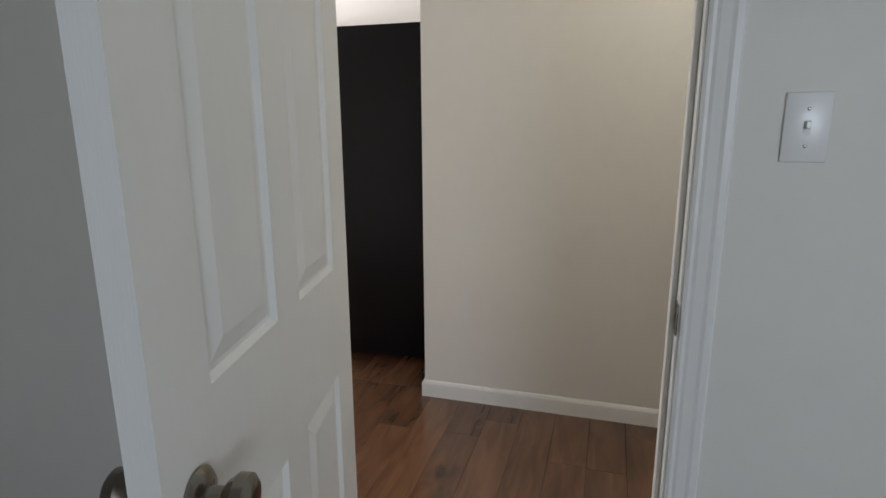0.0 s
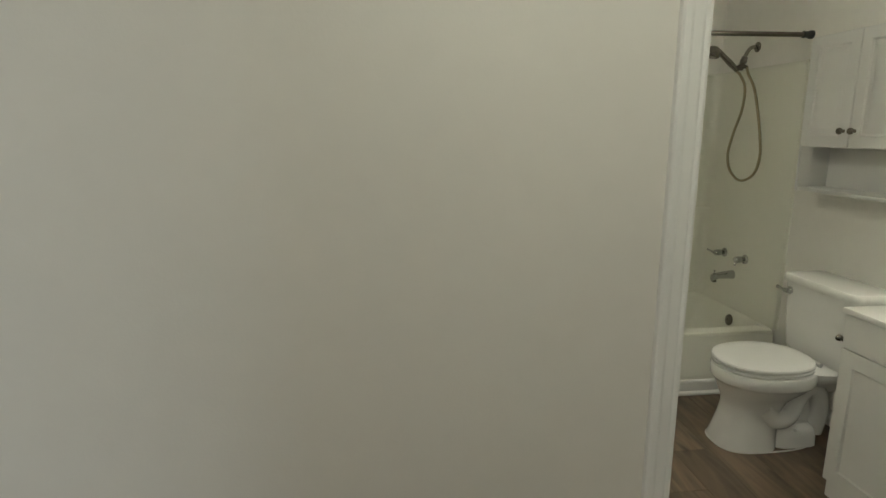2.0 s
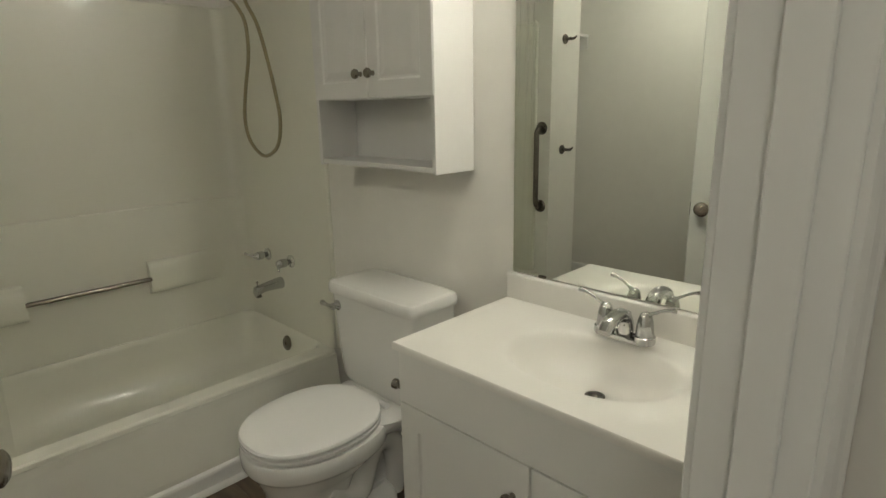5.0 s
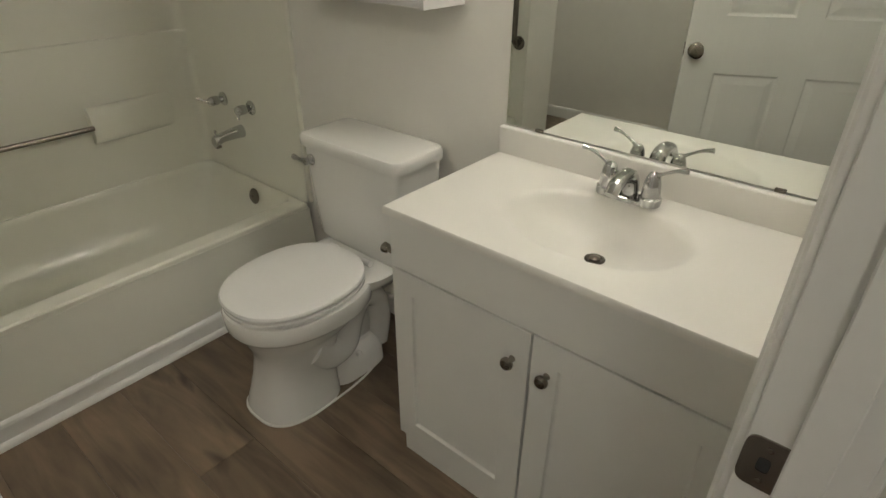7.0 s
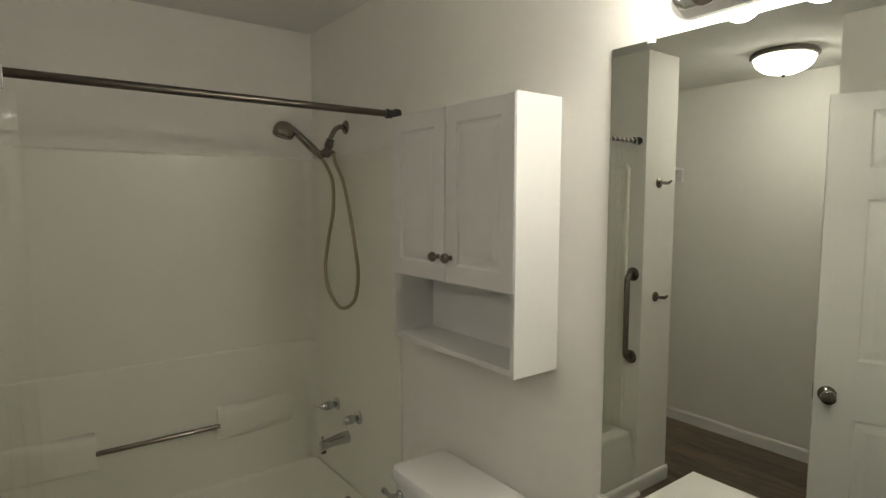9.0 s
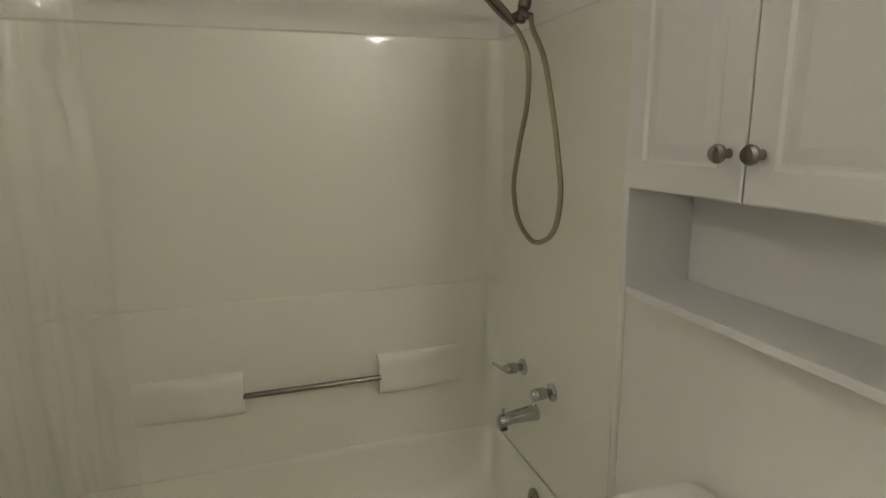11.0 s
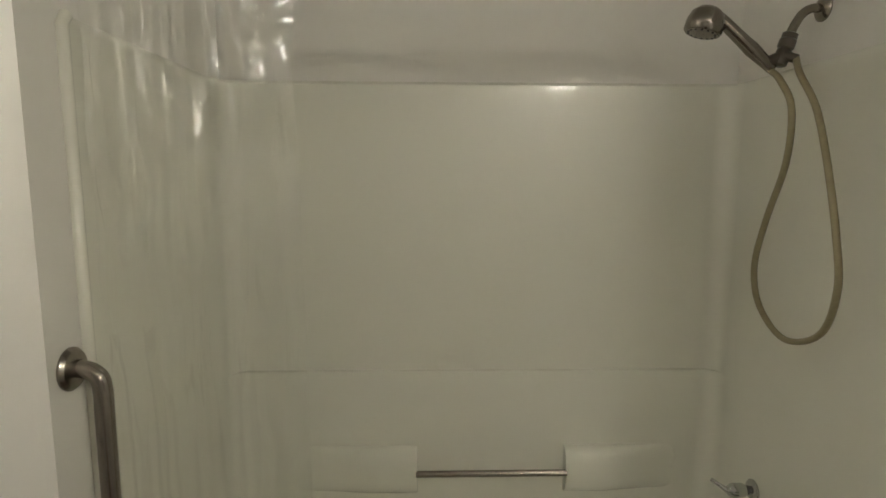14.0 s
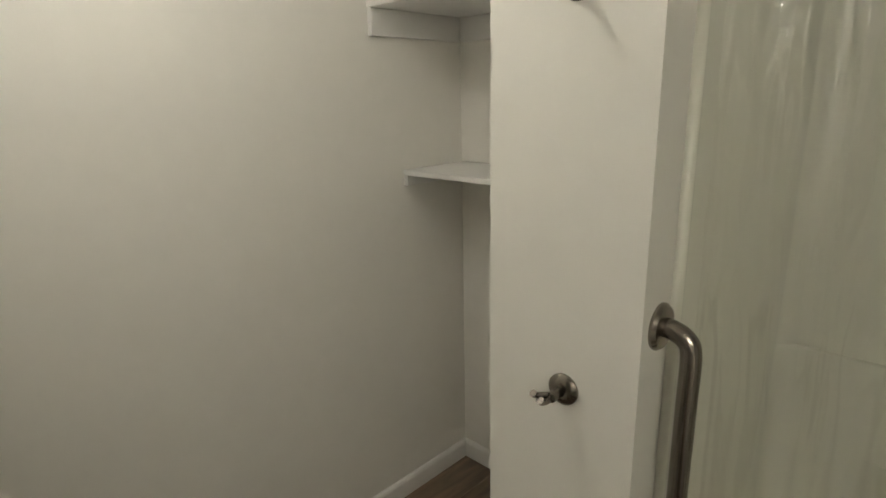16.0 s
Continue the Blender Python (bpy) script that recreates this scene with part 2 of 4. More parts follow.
M_SIDING = mat("siding", (0.68, 0.66, 0.60), 0.7, grain=0.15, scale=25)


# ---- mesh helpers ----
def part(name, bm, material, parent=None, label="", smooth=False):
    me = bpy.data.meshes.new(name)
    bmesh.ops.recalc_face_normals(bm, faces=bm.faces[:])
    bm.to_mesh(me)
    bm.free()
    me.materials.append(material)
    if smooth:
        me.polygons.foreach_set("use_smooth", [True] * len(me.polygons))
        me.update()
        me.set_sharp_from_angle(angle=radians(38))
    ob = new(name, me)
    if parent is not None:
        ob.parent = parent
    if label:
        tagged(ob, label)
    return ob


def thing(name, label, category, group="", at=(0, 0, 0)):
    ob = new(name)
    ob.location = at
    return tagged(ob, label, category, group)


def bx(x0, x1, y0, y1, z0, z1, bev=0.0, seg=2, bm=None, m=None):
    own = bmesh.new()
    bmesh.ops.create_cube(own, size=1)
    for v in own.verts:
        v.co = Vector(((x0, x1)[v.co.x > 0], (y0, y1)[v.co.y > 0], (z0, z1)[v.co.z > 0]))
    if bev > 0:
        bmesh.ops.bevel(own, geom=own.edges[:], offset=bev, segments=seg, affect='EDGES', profile=0.5)
    if m is not None:
        bmesh.ops.transform(own, matrix=m, verts=own.verts[:])
    return merge(bm, own)


def merge(bm, own):
    if bm is None:
        return own
    me = bpy.data.meshes.new("tmp")
    own.to_mesh(me)
    own.free()
    bm.from_mesh(me)
    bpy.data.meshes.remove(me)
    return bm


def loft(rings, caps=(True, True), bm=None, closed=True):
    """Skin over rings of points, all of one length."""
    own = bmesh.new()
    rows = [[own.verts.new(p) for p in ring] for ring in rings]
    n = len(rings[0])
    for a, b in zip(rows, rows[1:]):
        for i in range(n if closed else n - 1):
            j = (i + 1) % n
            own.faces.new((a[i], a[j], b[j], b[i]))
    if caps[0]:
        own.faces.new(list(reversed(rows[0])))
    if caps[1]:
        own.faces.new(rows[-1])
    return merge(bm, own)


def lathe(profile, m, n=24, bm=None):
    """Profile of (radius, height) turned about the local z axis, laid by m."""
    rings = [[m @ Vector((max(r, 1e-4) * math.cos(2 * math.pi * i / n), max(r, 1e-4) * math.sin(2 * math.pi * i / n), h)) for i in range(n)] for r, h in profile]
    return loft(rings, bm=bm)


def aim(p, d):
    """A pose at p whose z axis points along d."""
    return Matrix.Translation(p) @ Vector(d).to_track_quat('Z', 'Y').to_matrix().to_4x4()


def smooth_path(pts, n=8):
    """A Catmull-Rom line through the points."""
    v = [Vector(p) for p in pts]
    v = [2 * v[0] - v[1]] + v + [2 * v[-1] - v[-2]]
    out = []
    for a, b, c, d in zip(v, v[1:], v[2:], v[3:]):
        for i in range(n):
            t = i / n
            out.append(0.5 * ((2 * b) + (c - a) * t + (2 * a - 5 * b + 4 * c - d) * t * t + (3 * b - a - 3 * c + d) * t ** 3))
    return out + [v[-2]]


def sweep(pts, radius, n=12, bm=None, flat=1.0):
    """A tube along points; radius may be a list."""
    pts = [Vector(p) for p in pts]
    rings, up = [], None
    for i, p in enumerate(pts):
        d = (pts[min(i + 1, len(pts) - 1)] - pts[max(i - 1, 0)]).normalized()
        if up is None:
            up = Vector((0, 0, 1)) if abs(d.z) < 0.9 else Vector((1, 0, 0))
        side = d.cross(up).normalized()
        up = side.cross(d).normalized()
        r = radius[i] if isinstance(radius, (list, tuple)) else radius
        rings.append([p + r * (math.cos(2 * math.pi * k / n) * side + flat * math.sin(2 * math.pi * k / n) * up) for k in range(n)])
    return loft(rings, bm=bm)


def oval(cx, cy, z, a, b, n=40, power=2.0, front=None):
    """A ring of superellipse; front: another half length towards -x."""
    ring = []
    for i in range(n):
        t = 2 * math.pi * i / n
        c, s = math.cos(t), math.sin(t)
        ax = a if c >= 0 or front is None else front
        ring.append(Vector((cx + ax * math.copysign(abs(c) ** (2 / power), c), cy + b * math.copysign(abs(s) ** (2 / power), s), z)))
    return ring


def wall(name, x0, x1, y0, y1, z0, z1, material):
    return tagged(part(name, bx(x0, x1, y0, y1, z0, z1), material), kind="structure")


def base_run(name, p, q, out, h=0.083, t=0.013):
    """A baseboard from p to q on the floor, with an eased top, standing out along out."""
    p, q, o = Vector((*p, 0)), Vector((*q, 0)), Vector((*out, 0))
    prof = [(0, 0), (t, 0), (t, h - 0.016), (t * 0.75, h - 0.006), (t * 0.35, h), (0, h)]
    rings = [[e + o * a + Vector((0, 0, b)) for a, b in prof] for e in (p, q)]
    return tagged(part(name, loft(rings), M_TRIM), "white painted wooden baseboard along the wall", kind="structure")


def casing_run(bm, p, q, out, inward, w=0.057, t=0.016):
    """One length of door casing with a moulded face; p, q on its inner edge, inward pointing away from the opening."""
    p, q, o, s = Vector(p), Vector(q), Vector(out), Vector(inward)
    prof = [(0, 0), (0, 0.007), (0.006, 0.010), (0.012, 0.0085), (0.018, 0.011), (w * 0.62, 0.013), (w * 0.74, t), (w - 0.004, t), (w, t - 0.004), (w, 0)]
    rings = [[e + s * a + o * b for a, b in prof] for e in (p, q)]
    return loft(rings, bm=bm)


# ---- structure ----
XE, YN, YB, YH, TOP = 2.2, 4.19, 1.608, 1.51, 2.44
JL, JR = 0.515, 1.398          # bathroom door jambs
BL, BR = -0.635, 0.112         # bedroom door jambs
HEAD = 2.05

wall("wall_east", XE, XE + 0.1, 1.51, 4.39, 0, TOP, M_WALL)
wall("wall_north", 0.65, XE, YN, YN + 0.1, 0, TOP, M_WALL)
wall("wall_stub", 0.362, 0.65, 3.357, 4.39, 0, TOP, M_WALL)
wall("wall_alcove_back", -0.64, 0.362, 4.275, 4.39, 0, TOP, M_WALL)
wall("wall_west", -0.64, -0.54, 2.42, 4.275, 0, TOP, M_WALL)
wall("wall_closet_side", 0.40, 0.49, YB, 2.53, 0, TOP, M_WALL)
wall("wall_closet_back", -0.54, 0.40, 2.42, 2.53, 0, TOP, M_WALL)
wall("wall_hall", -0.85, JL - 0.018, YH, YB, 0, TOP, M_HALL)
wall("wall_hall_header", JL - 0.018, JR + 0.018, YH, YB, HEAD + 0.018, TOP, M_HALL)
wall("wall_hall_right", JR + 0.018, XE, YH, YB, 0, TOP, M_HALL)
wall("wall_hall_end", 1.47, 1.57, 1.3535, YH, 0, TOP, M_HALL)
wall("wall_hall_end_header", 1.47, 1.57, 0.5165, 1.3535, HEAD + 0.018, TOP, M_HALL)
wall("wall_hall_end_closet", 1.75, 1.85, 0.28, 1.51, 0, TOP, M_HALL)
wall("wall_hall_end_low", 1.47, 1.57, 0.28, 0.5165, 0, TOP, M_HALL)
wall("wall_bedroom", -4.46, BL - 0.018, 0.16, 0.28, 0, TOP, M_HALL)
wall("wall_bedroom_header", BL - 0.018, BR + 0.018, 0.16, 0.28, HEAD + 0.018, TOP, M_HALL)
wall("wall_bedroom_right", BR + 0.018, 2.3, 0.16, 0.28, 0, TOP, M_HALL)
wall("wall_bedroom_east", 2.3, 2.4, -3.5, 0.28, 0, TOP, M_HALL)
wall("wall_bedroom_west", -2.2, -2.1, -3.5, 0.16, 0, TOP, M_HALL)
wall("wall_bedroom_south", -2.1, 2.3, -3.5, -3.4, 0, 0.85, M_HALL)
wall("wall_bedroom_south_top", -2.1, 2.3, -3.5, -3.4, 2.15, TOP, M_HALL)
wall("wall_bedroom_south_left", -2.1, 0.85, -3.5, -3.4, 0.85, 2.15, M_HALL)
wall("wall_bedroom_south_right", 2.25, 2.3, -3.5, -3.4, 0.85, 2.15, M_HALL)
wall("wall_kitchen", -0.85, -0.75, YB, 7.6, 0, TOP, M_HALL)
wall("wall_living_north", -4.56, -0.85, 7.5, 7.6, 0, TOP, M_HALL)
SY0, SY1 = 4.80, 6.16          # sliding door opening
BY0, BY1 = 2.75, 4.45           # bay window opening
wall("wall_living_west_a", -4.56, -4.46, 0.16, BY0, 0, TOP, M_HALL)
wall("wall_living_west_b", -4.56, -4.46, BY1, SY0, 0, TOP, M_HALL)
wall("wall_living_west_c", -4.56, -4.46, SY1, 7.5, 0, TOP, M_HALL)
wall("wall_living_west_sill", -4.56, -4.46, BY0, BY1, 0, 0.42, M_HALL)
wall("wall_living_west_head", -4.56, -4.46, BY0, BY1, 2.1, TOP, M_HALL)
wall("wall_living_west_over", -4.56, -4.46, SY0, SY1, 2.05, TOP, M_HALL)
tagged(part("ceiling", bx(-4.56, 2.4, -3.5, 7.6, TOP + 0.002, TOP + 0.12), M_CEIL), kind="structure")

base_run("baseboard", (-0.85, YH), (JL - 0.061, YH), (0, -1))
base_run("baseboard", (-0.85, YH - 0.013), (-0.85, YB), (-1, 0))
base_run("baseboard", (-0.54, 2.53), (-0.54, 4.275), (1, 0))
base_run("baseboard", (-0.54, 4.275), (0.362, 4.275), (0, -1))
base_run("baseboard", (0.362, 4.26), (0.362, 3.357), (-1, 0))
base_run("baseboard", (0.349, 3.357), (0.65, 3.357), (0, -1))
base_run("baseboard", (0.49, YB + 0.018), (0.49, 2.53), (1, 0))
base_run("baseboard", (-0.54, 2.53), (0.49, 2.53), (0, 1))
base_run("baseboard", (XE, 2.44), (XE, 3.39), (-1, 0))
base_run("baseboard", (0.17, 0.16), (2.3, 0.16), (0, -1))
base_run("baseboard", (-4.46, BY1 - 1.9), (-4.46, SY0 - 0.07), (1, 0), h=0.11)
base_run("baseboard", (0.17, 0.28), (1.47, 0.28), (0, 1))


def door_frame(name, x0, x1, y0, y1, along, stop):
    """Jambs, stops and casings of a door opening in a wall; along: 'x' or 'y' is the wall's run."""
    def place(a0, a1, b0, b1, z0, z1, bm=None, bev=0.0015):
        return bx(a0, a1, b0, b1, z0, z1, bev, 1, bm) if along == 'x' else bx(b0, b1, a0, a1, z0, z1, bev, 1, bm)
    a0, a1, b0, b1 = (x0, x1, y0, y1) if along == 'x' else (y0, y1, x0, x1)
    root = tagged(thing(name, "white painted wooden door frame with moulded casing", "door frame"), kind="structure")
    part("jamb", place(a0 - 0.0175, a0, b0, b1, 0, HEAD), M_TRIM, root)
    part("jamb", place(a1, a1 + 0.0175, b0, b1, 0, HEAD), M_TRIM, root)
    part("head_jamb", place(a0 - 0.0175, a1 + 0.0175, b0, b1, HEAD, HEAD + 0.0175), M_TRIM, root)
    s0, s1 = stop
    part("door_stop", place(a0, a0 + 0.011, s0, s1, 0, HEAD), M_TRIM, root)
    part("door_stop", place(a1 - 0.011, a1, s0, s1, 0, HEAD), M_TRIM, root)
    part("door_stop", place(a0 + 0.011, a1 - 0.011, s0, s1, HEAD - 0.011, HEAD), M_TRIM, root)
    for b, s in ((b0, -1), (b1, 1)):
        vec = (lambda u, v, z: (u, v, z)) if along == 'x' else (lambda u, v, z: (v, u, z))
        o = vec(0, s, 0)
        part("casing", casing_run(None, vec(a0 - 0.005, b, 0), vec(a0 - 0.005, b, HEAD + 0.06), o, vec(-1, 0, 0)), M_TRIM, root)
        part("casing", casing_run(None, vec(a1 + 0.005, b, 0), vec(a1 + 0.005, b, HEAD + 0.06), o, vec(1, 0, 0)), M_TRIM, root)
        part("casing", casing_run(None, vec(a0 - 0.004, b, HEAD + 0.004), vec(a1 + 0.004, b, HEAD + 0.004), o, (0, 0, 1)), M_TRIM, root)
    return root


def strike_plate(name, at, turn, material):
    """A latch strike plate with its hole, lip and two screws, on a jamb."""
    root = thing(name, "worn metal strike plate screwed to the white door jamb", "strike plate")
    root.matrix_world = Matrix.Translation(at) @ pose(0, 0, 0, 0, 0, turn)
    bm = bmesh.new()
    w, h = 0.024, 0.032
    outer = [Vector((0.0022, y, z)) for y, z in ((p.x, p.y) for p in oval(0, 0, 0, w, h, 28, 5))]
    inner = [Vector((0.0022, y, z)) for y, z in ((p.x, p.y) for p in oval(-0.003, 0, 0, 0.0060, 0.0095, 28, 4))]
    deep = [Vector((0.0004, v.y, v.z)) for v in inner]
    back = [Vector((0, v.y, v.z)) for v in outer]
    loft([back, outer, inner, deep], caps=(True, True), bm=bm)
    part("plate", bm, material, root)
    # thin near-black slab: the shade inside the latch hole, given as colour
    part("latch_hole_shade", bx(0.0004, 0.001, -0.0090, 0.0030, -0.0095, 0.0095, 0.0003, 1), M_HOLE_SHADE, root, "near-black patch for the shade in the latch hole")
    for z in (0.021, -0.021):
        part("screw", lathe([(0.0035, 0.0018), (0.0035, 0.003), (0.002, 0.0034)], aim((0, -0.002, z), (1, 0, 0)), 12), material, root)
    return root


door_frame("door_frame_bathroom", JL, JR, YH, YB, 'x', (YB - 0.072, YB - 0.037))
door_frame("door_frame_bedroom", BL, BR, 0.16, 0.28, 'x', (0.197, 0.232))
door_frame("door_frame_hall_end", 1.47, 1.57, 0.535, 1.335, 'y', (1.512, 1.547))
strike_plate("strike_plate", (JR, 1.583, 0.926), 180, M_STEEL)
strike_plate("strike_plate", (BR, 0.178, 0.957), 180, M_STEEL)


def panel_door(name, label, w, h=2.03, t=0.035, knob_z=0.92, knob=True, hinge_side=1, backset=0.06):
    """A six-panel door leaf. Local x runs from the hinge edge (0) to the latch edge (w), y is its thickness, z is up."""
    root = tagged(thing(name, label, "door"), kind="structure")
    st, mu = 0.115 * w / 0.76, 0.10
    rails = [(0.0, 0.19), (0.80, 1.03), (1.64, 1.755), (1.965, h)]
    cols = [(st, (w - mu) / 2), ((w + mu) / 2, w - st)]
    for x0, x1 in ((0, st), ((w - mu) / 2, (w + mu) / 2), (w - st, w)):
        part("stile", bx(x0, x1, -t / 2, t / 2, 0, h), M_DOOR, root)
    for z0, z1 in rails:
        for x0, x1 in cols:
            part("rail", bx(x0, x1, -t / 2, t / 2, z0, z1), M_DOOR, root)
    for x0, x1 in cols:
        for (_, z0), (z1, _) in zip(rails, rails[1:]):
            def ring(inset, y):
                return [Vector((x0 + inset, y, z0 + inset)), Vector((x1 - inset, y, z0 + inset)), Vector((x1 - inset, y, z1 - inset)), Vector((x0 + inset, y, z1 - inset))]
            f = t / 2
            bm = loft([ring(0.0, f - 0.0005), ring(0.008, f - 0.008), ring(0.014, f - 0.0085), ring(0.042, f - 0.002)], caps=(False, True))
            loft([ring(0.0, -f + 0.0005), ring(0.008, -f + 0.008), ring(0.014, -f + 0.0085), ring(0.042, -f + 0.002)], caps=(False, True), bm=bm)
            part("raised_panel", bm, M_DOOR, root)
    if knob:
        for s in (1, -1):
            k = part("knob", lathe([(0.031, 0.0), (0.032, 0.004), (0.026, 0.010), (0.012, 0.013), (0.011, 0.030), (0.019, 0.036), (0.0265, 0.046), (0.026, 0.058), (0.020, 0.063), (0.004, 0.064)], aim((w - backset, s * t / 2, knob_z), (0, s, 0)), 28), M_NICKEL, root, "satin nickel door knob", True)
        part("latch_plate", bx(w - 0.001, w + 0.0012, -0.0125, 0.0125, knob_z - 0.028, knob_z + 0.028, 0.0005, 1), M_NICKEL, root)
    for z in (0.22, 1.05, 1.82):
        part("hinge", lathe([(0.006, -0.045), (0.0065, -0.044), (0.0065, 0.044), (0.006, 0.045)], Matrix.Translation((-0.004, hinge_side * (t / 2 + 0.004), z)), 12), M_NICKEL, root)
    return root


bath_door = panel_door("door_bathroom", "white six-panel bathroom door standing open, with a nickel knob", 0.872, knob_z=0.890, hinge_side=1, backset=0.044)
bath_door.matrix_world = Matrix.Translation((JL + 0.022, 1.626, 0.01)) @ pose(0, 0, 0, 0, 0, 66.0)
bed_door = panel_door("door_bedroom", "white six-panel bedroom door standing open, with a nickel knob", 0.738, knob_z=0.925, hinge_side=-1)
bed_door.matrix_world = Matrix.Translation((BL + 0.043, 0.160, 0.01)) @ pose(0, 0, 0, 0, 0, -78.0)
end_door = panel_door("door_hall_end", "closed white six-panel door at the hall end", 0.797, knob_z=0.92)
end_door.matrix_world = Matrix.Translation((1.4925, 1.334, 0.008)) @ pose(0, 0, 0, 0, 0, -90)


# ---- bathtub, surround and what is fixed to it ----
TX0, TX1, TY0, TY1, RIM = 0.668, 2.178, 3.385, 4.17, 0.352


def bathtub():
    root = thing("bathtub", "white bathtub with a plain apron, set between walls", "bathtub")
    cx, cy = (TX0 + TX1) / 2, (TY0 + TY1) / 2 + 0.036
    a, b = (TX1 - TX0) / 2 + 0.003, (TY1 - TY0) / 2
    rings = [oval(cx, (TY0 + TY1) / 2, RIM - 0.02, a, b, 96, 60), oval(cx, (TY0 + TY1) / 2, RIM - 0.006, a - 0.002, b - 0.002, 96, 60),
             oval(cx, (TY0 + TY1) / 2, RIM, a - 0.009, b - 0.009, 96, 50), oval(cx, cy, RIM, a - 0.007, b - 0.038, 96, 16),
             oval(cx, cy, RIM - 0.007, a - 0.012, b - 0.043, 96, 14), oval(cx, cy, RIM - 0.03, a - 0.020, b - 0.050, 96, 12),
             oval(cx, cy, 0.22, a - 0.034, b - 0.060, 96, 10), oval(cx, cy, 0.14, a - 0.062, b - 0.085, 96, 8), oval(cx, cy, 0.08, a - 0.13, b - 0.14, 96, 6), oval(cx, cy, 0.06, a - 0.26, b - 0.22, 96, 4)]
    part("basin", loft(rings, caps=(False, True)), M_ACRYL, root, smooth=True)
    prof = [(TY0 + 0.012, RIM - 0.02), (TY0 - 0.0005, RIM - 0.021), (TY0 - 0.002, RIM - 0.05), (TY0 - 0.026, 0.10), (TY0 - 0.027, 0.0), (TY0 + 0.03, 0.0), (TY0 + 0.03, RIM - 0.02)]
    part("apron", loft([[Vector((x, y, z)) for y, z in prof] for x in (TX0, TX1)]), M_TUB, root)
    prof = [(TY0 - 0.0275, 0), (TY0 - 0.043, 0), (TY0 - 0.043, 0.066), (TY0 - 0.040, 0.075), (TY0 - 0.034, 0.080), (TY0 - 0.0275, 0.082)]
    part("base_moulding", loft([[Vector((x, y, z)) for y, z in prof] for x in (0.651, XE)]), M_TRIM, root, "white base moulding")
    quarter = [(TY0 - 0.0435, 0)] + [(TY0 - 0.0435 - 0.019 * math.cos(k * math.pi / 12), 0.001 + 0.019 * math.sin(k * math.pi / 12)) for k in range(7)]
    part("shoe_moulding", loft([[Vector((x, y, z)) for y, z in quarter] for x in (0.651, XE)]), M_TRIM, root, "white quarter-round shoe")
    part("overflow_plate", lathe([(0.036, 0.0), (0.036, 0.003), (0.030, 0.008), (0.008, 0.010), (0.007, 0.0075), (0.001, 0.0075)], aim((TX1 - 0.030, 3.752, 0.285), (-1, 0, 0.16)), 28), M_NICKEL, root, "round metal overflow plate", True)
    part("drain", lathe([(0.03, 0.0), (0.03, 0.003), (0.018, 0.004), (0.015, 0.001)], Matrix.Translation((TX1 - 0.42, 3.8, 0.061)), 20), M_NICKEL, root, "", True)
    return root


def u_plan(inset, back, r=0.055, n=7):
    """The inner line of the three surround walls, seen from above."""
    x0, x1, y1 = TX0 + inset, TX1 - inset, TY1 - back
    pts = [(x1, TY0 + 0.01)]
    pts += [(x1 - r + r * math.cos(k * math.pi / 2 / n), y1 - r + r * math.sin(k * math.pi / 2 / n)) for k in range(n + 1)]
    pts += [(x0 + r - r * math.sin(k * math.pi / 2 / n), y1 - r + r * math.cos(k * math.pi / 2 / n)) for k in range(n + 1)]
    return pts + [(x0, TY0 + 0.08)]


def surround():
    root = thing("tub_surround", "glossy off-white moulded tub surround with a ledge", "tub surround")

    def shell(name, steps):
        rings = [[Vector((x, y, z)) for x, y in u_plan(i, b)] for i, b, z in steps]
        return part(name, loft(rings, caps=(False, False), closed=False), M_ACRYL, root, smooth=True)
    shell("lower_panel", [(-0.002, 0.004, RIM - 0.004), (-0.008, 0.004, 0.944), (-0.008, 0.002, 0.953), (-0.008, -0.003, 0.957), (-0.008, -0.008, 0.9575)])
    shell("upper_panel", [(-0.008, -0.008, 0.957), (-0.008, -0.008, 1.806), (-0.009, -0.007, 1.820), (-0.012, -0.007, 1.832), (-0.0205, -0.0195, 1.842)])
    for x, s in ((XE, -1), (0.65, 1)):
        y = TY0 + 0.008 if s < 0 else TY0 + 0.078
        bm = sweep([(x + s * 0.004, y, RIM + 0.001), (x + s * 0.004, y, 1.82), (x + s * 0.004, y + 0.014, 1.838)], 0.0112, 14)
        part("edge_bead", bm, M_ACRYL, root, smooth=True)
    for x0, x1 in ((0.80, 1.232), (1.702, 2.10)):
        rings = []
        for k in range(13):
            u = k / 12
            x = x0 + (x1 - x0) * u
            near = u if x0 < 1 else 1 - u
            d = 0.048 * min(1.0, near * 1.5) ** 1.4 * (1.0 if near < 0.995 else 0.90) + 0.001
            prof = oval(0, 0.634, 0, d, 0.076, 36, 3.2)
            rings.append([Vector((x, TY1 - max(p.x, 0.0), p.y)) for p in prof])
        part("shelf_boss", loft(rings), M_ACRYL, root, smooth=True)
    return root


bathtub()
surround()

towel_bar = thing("washcloth_bar", "slim metal washcloth bar between two surround bosses", "towel bar")
part("bar", sweep([(1.228, 4.130, 0.632), (1.706, 4.130, 0.632)], 0.0105, 14), M_STEEL, towel_bar, smooth=True)


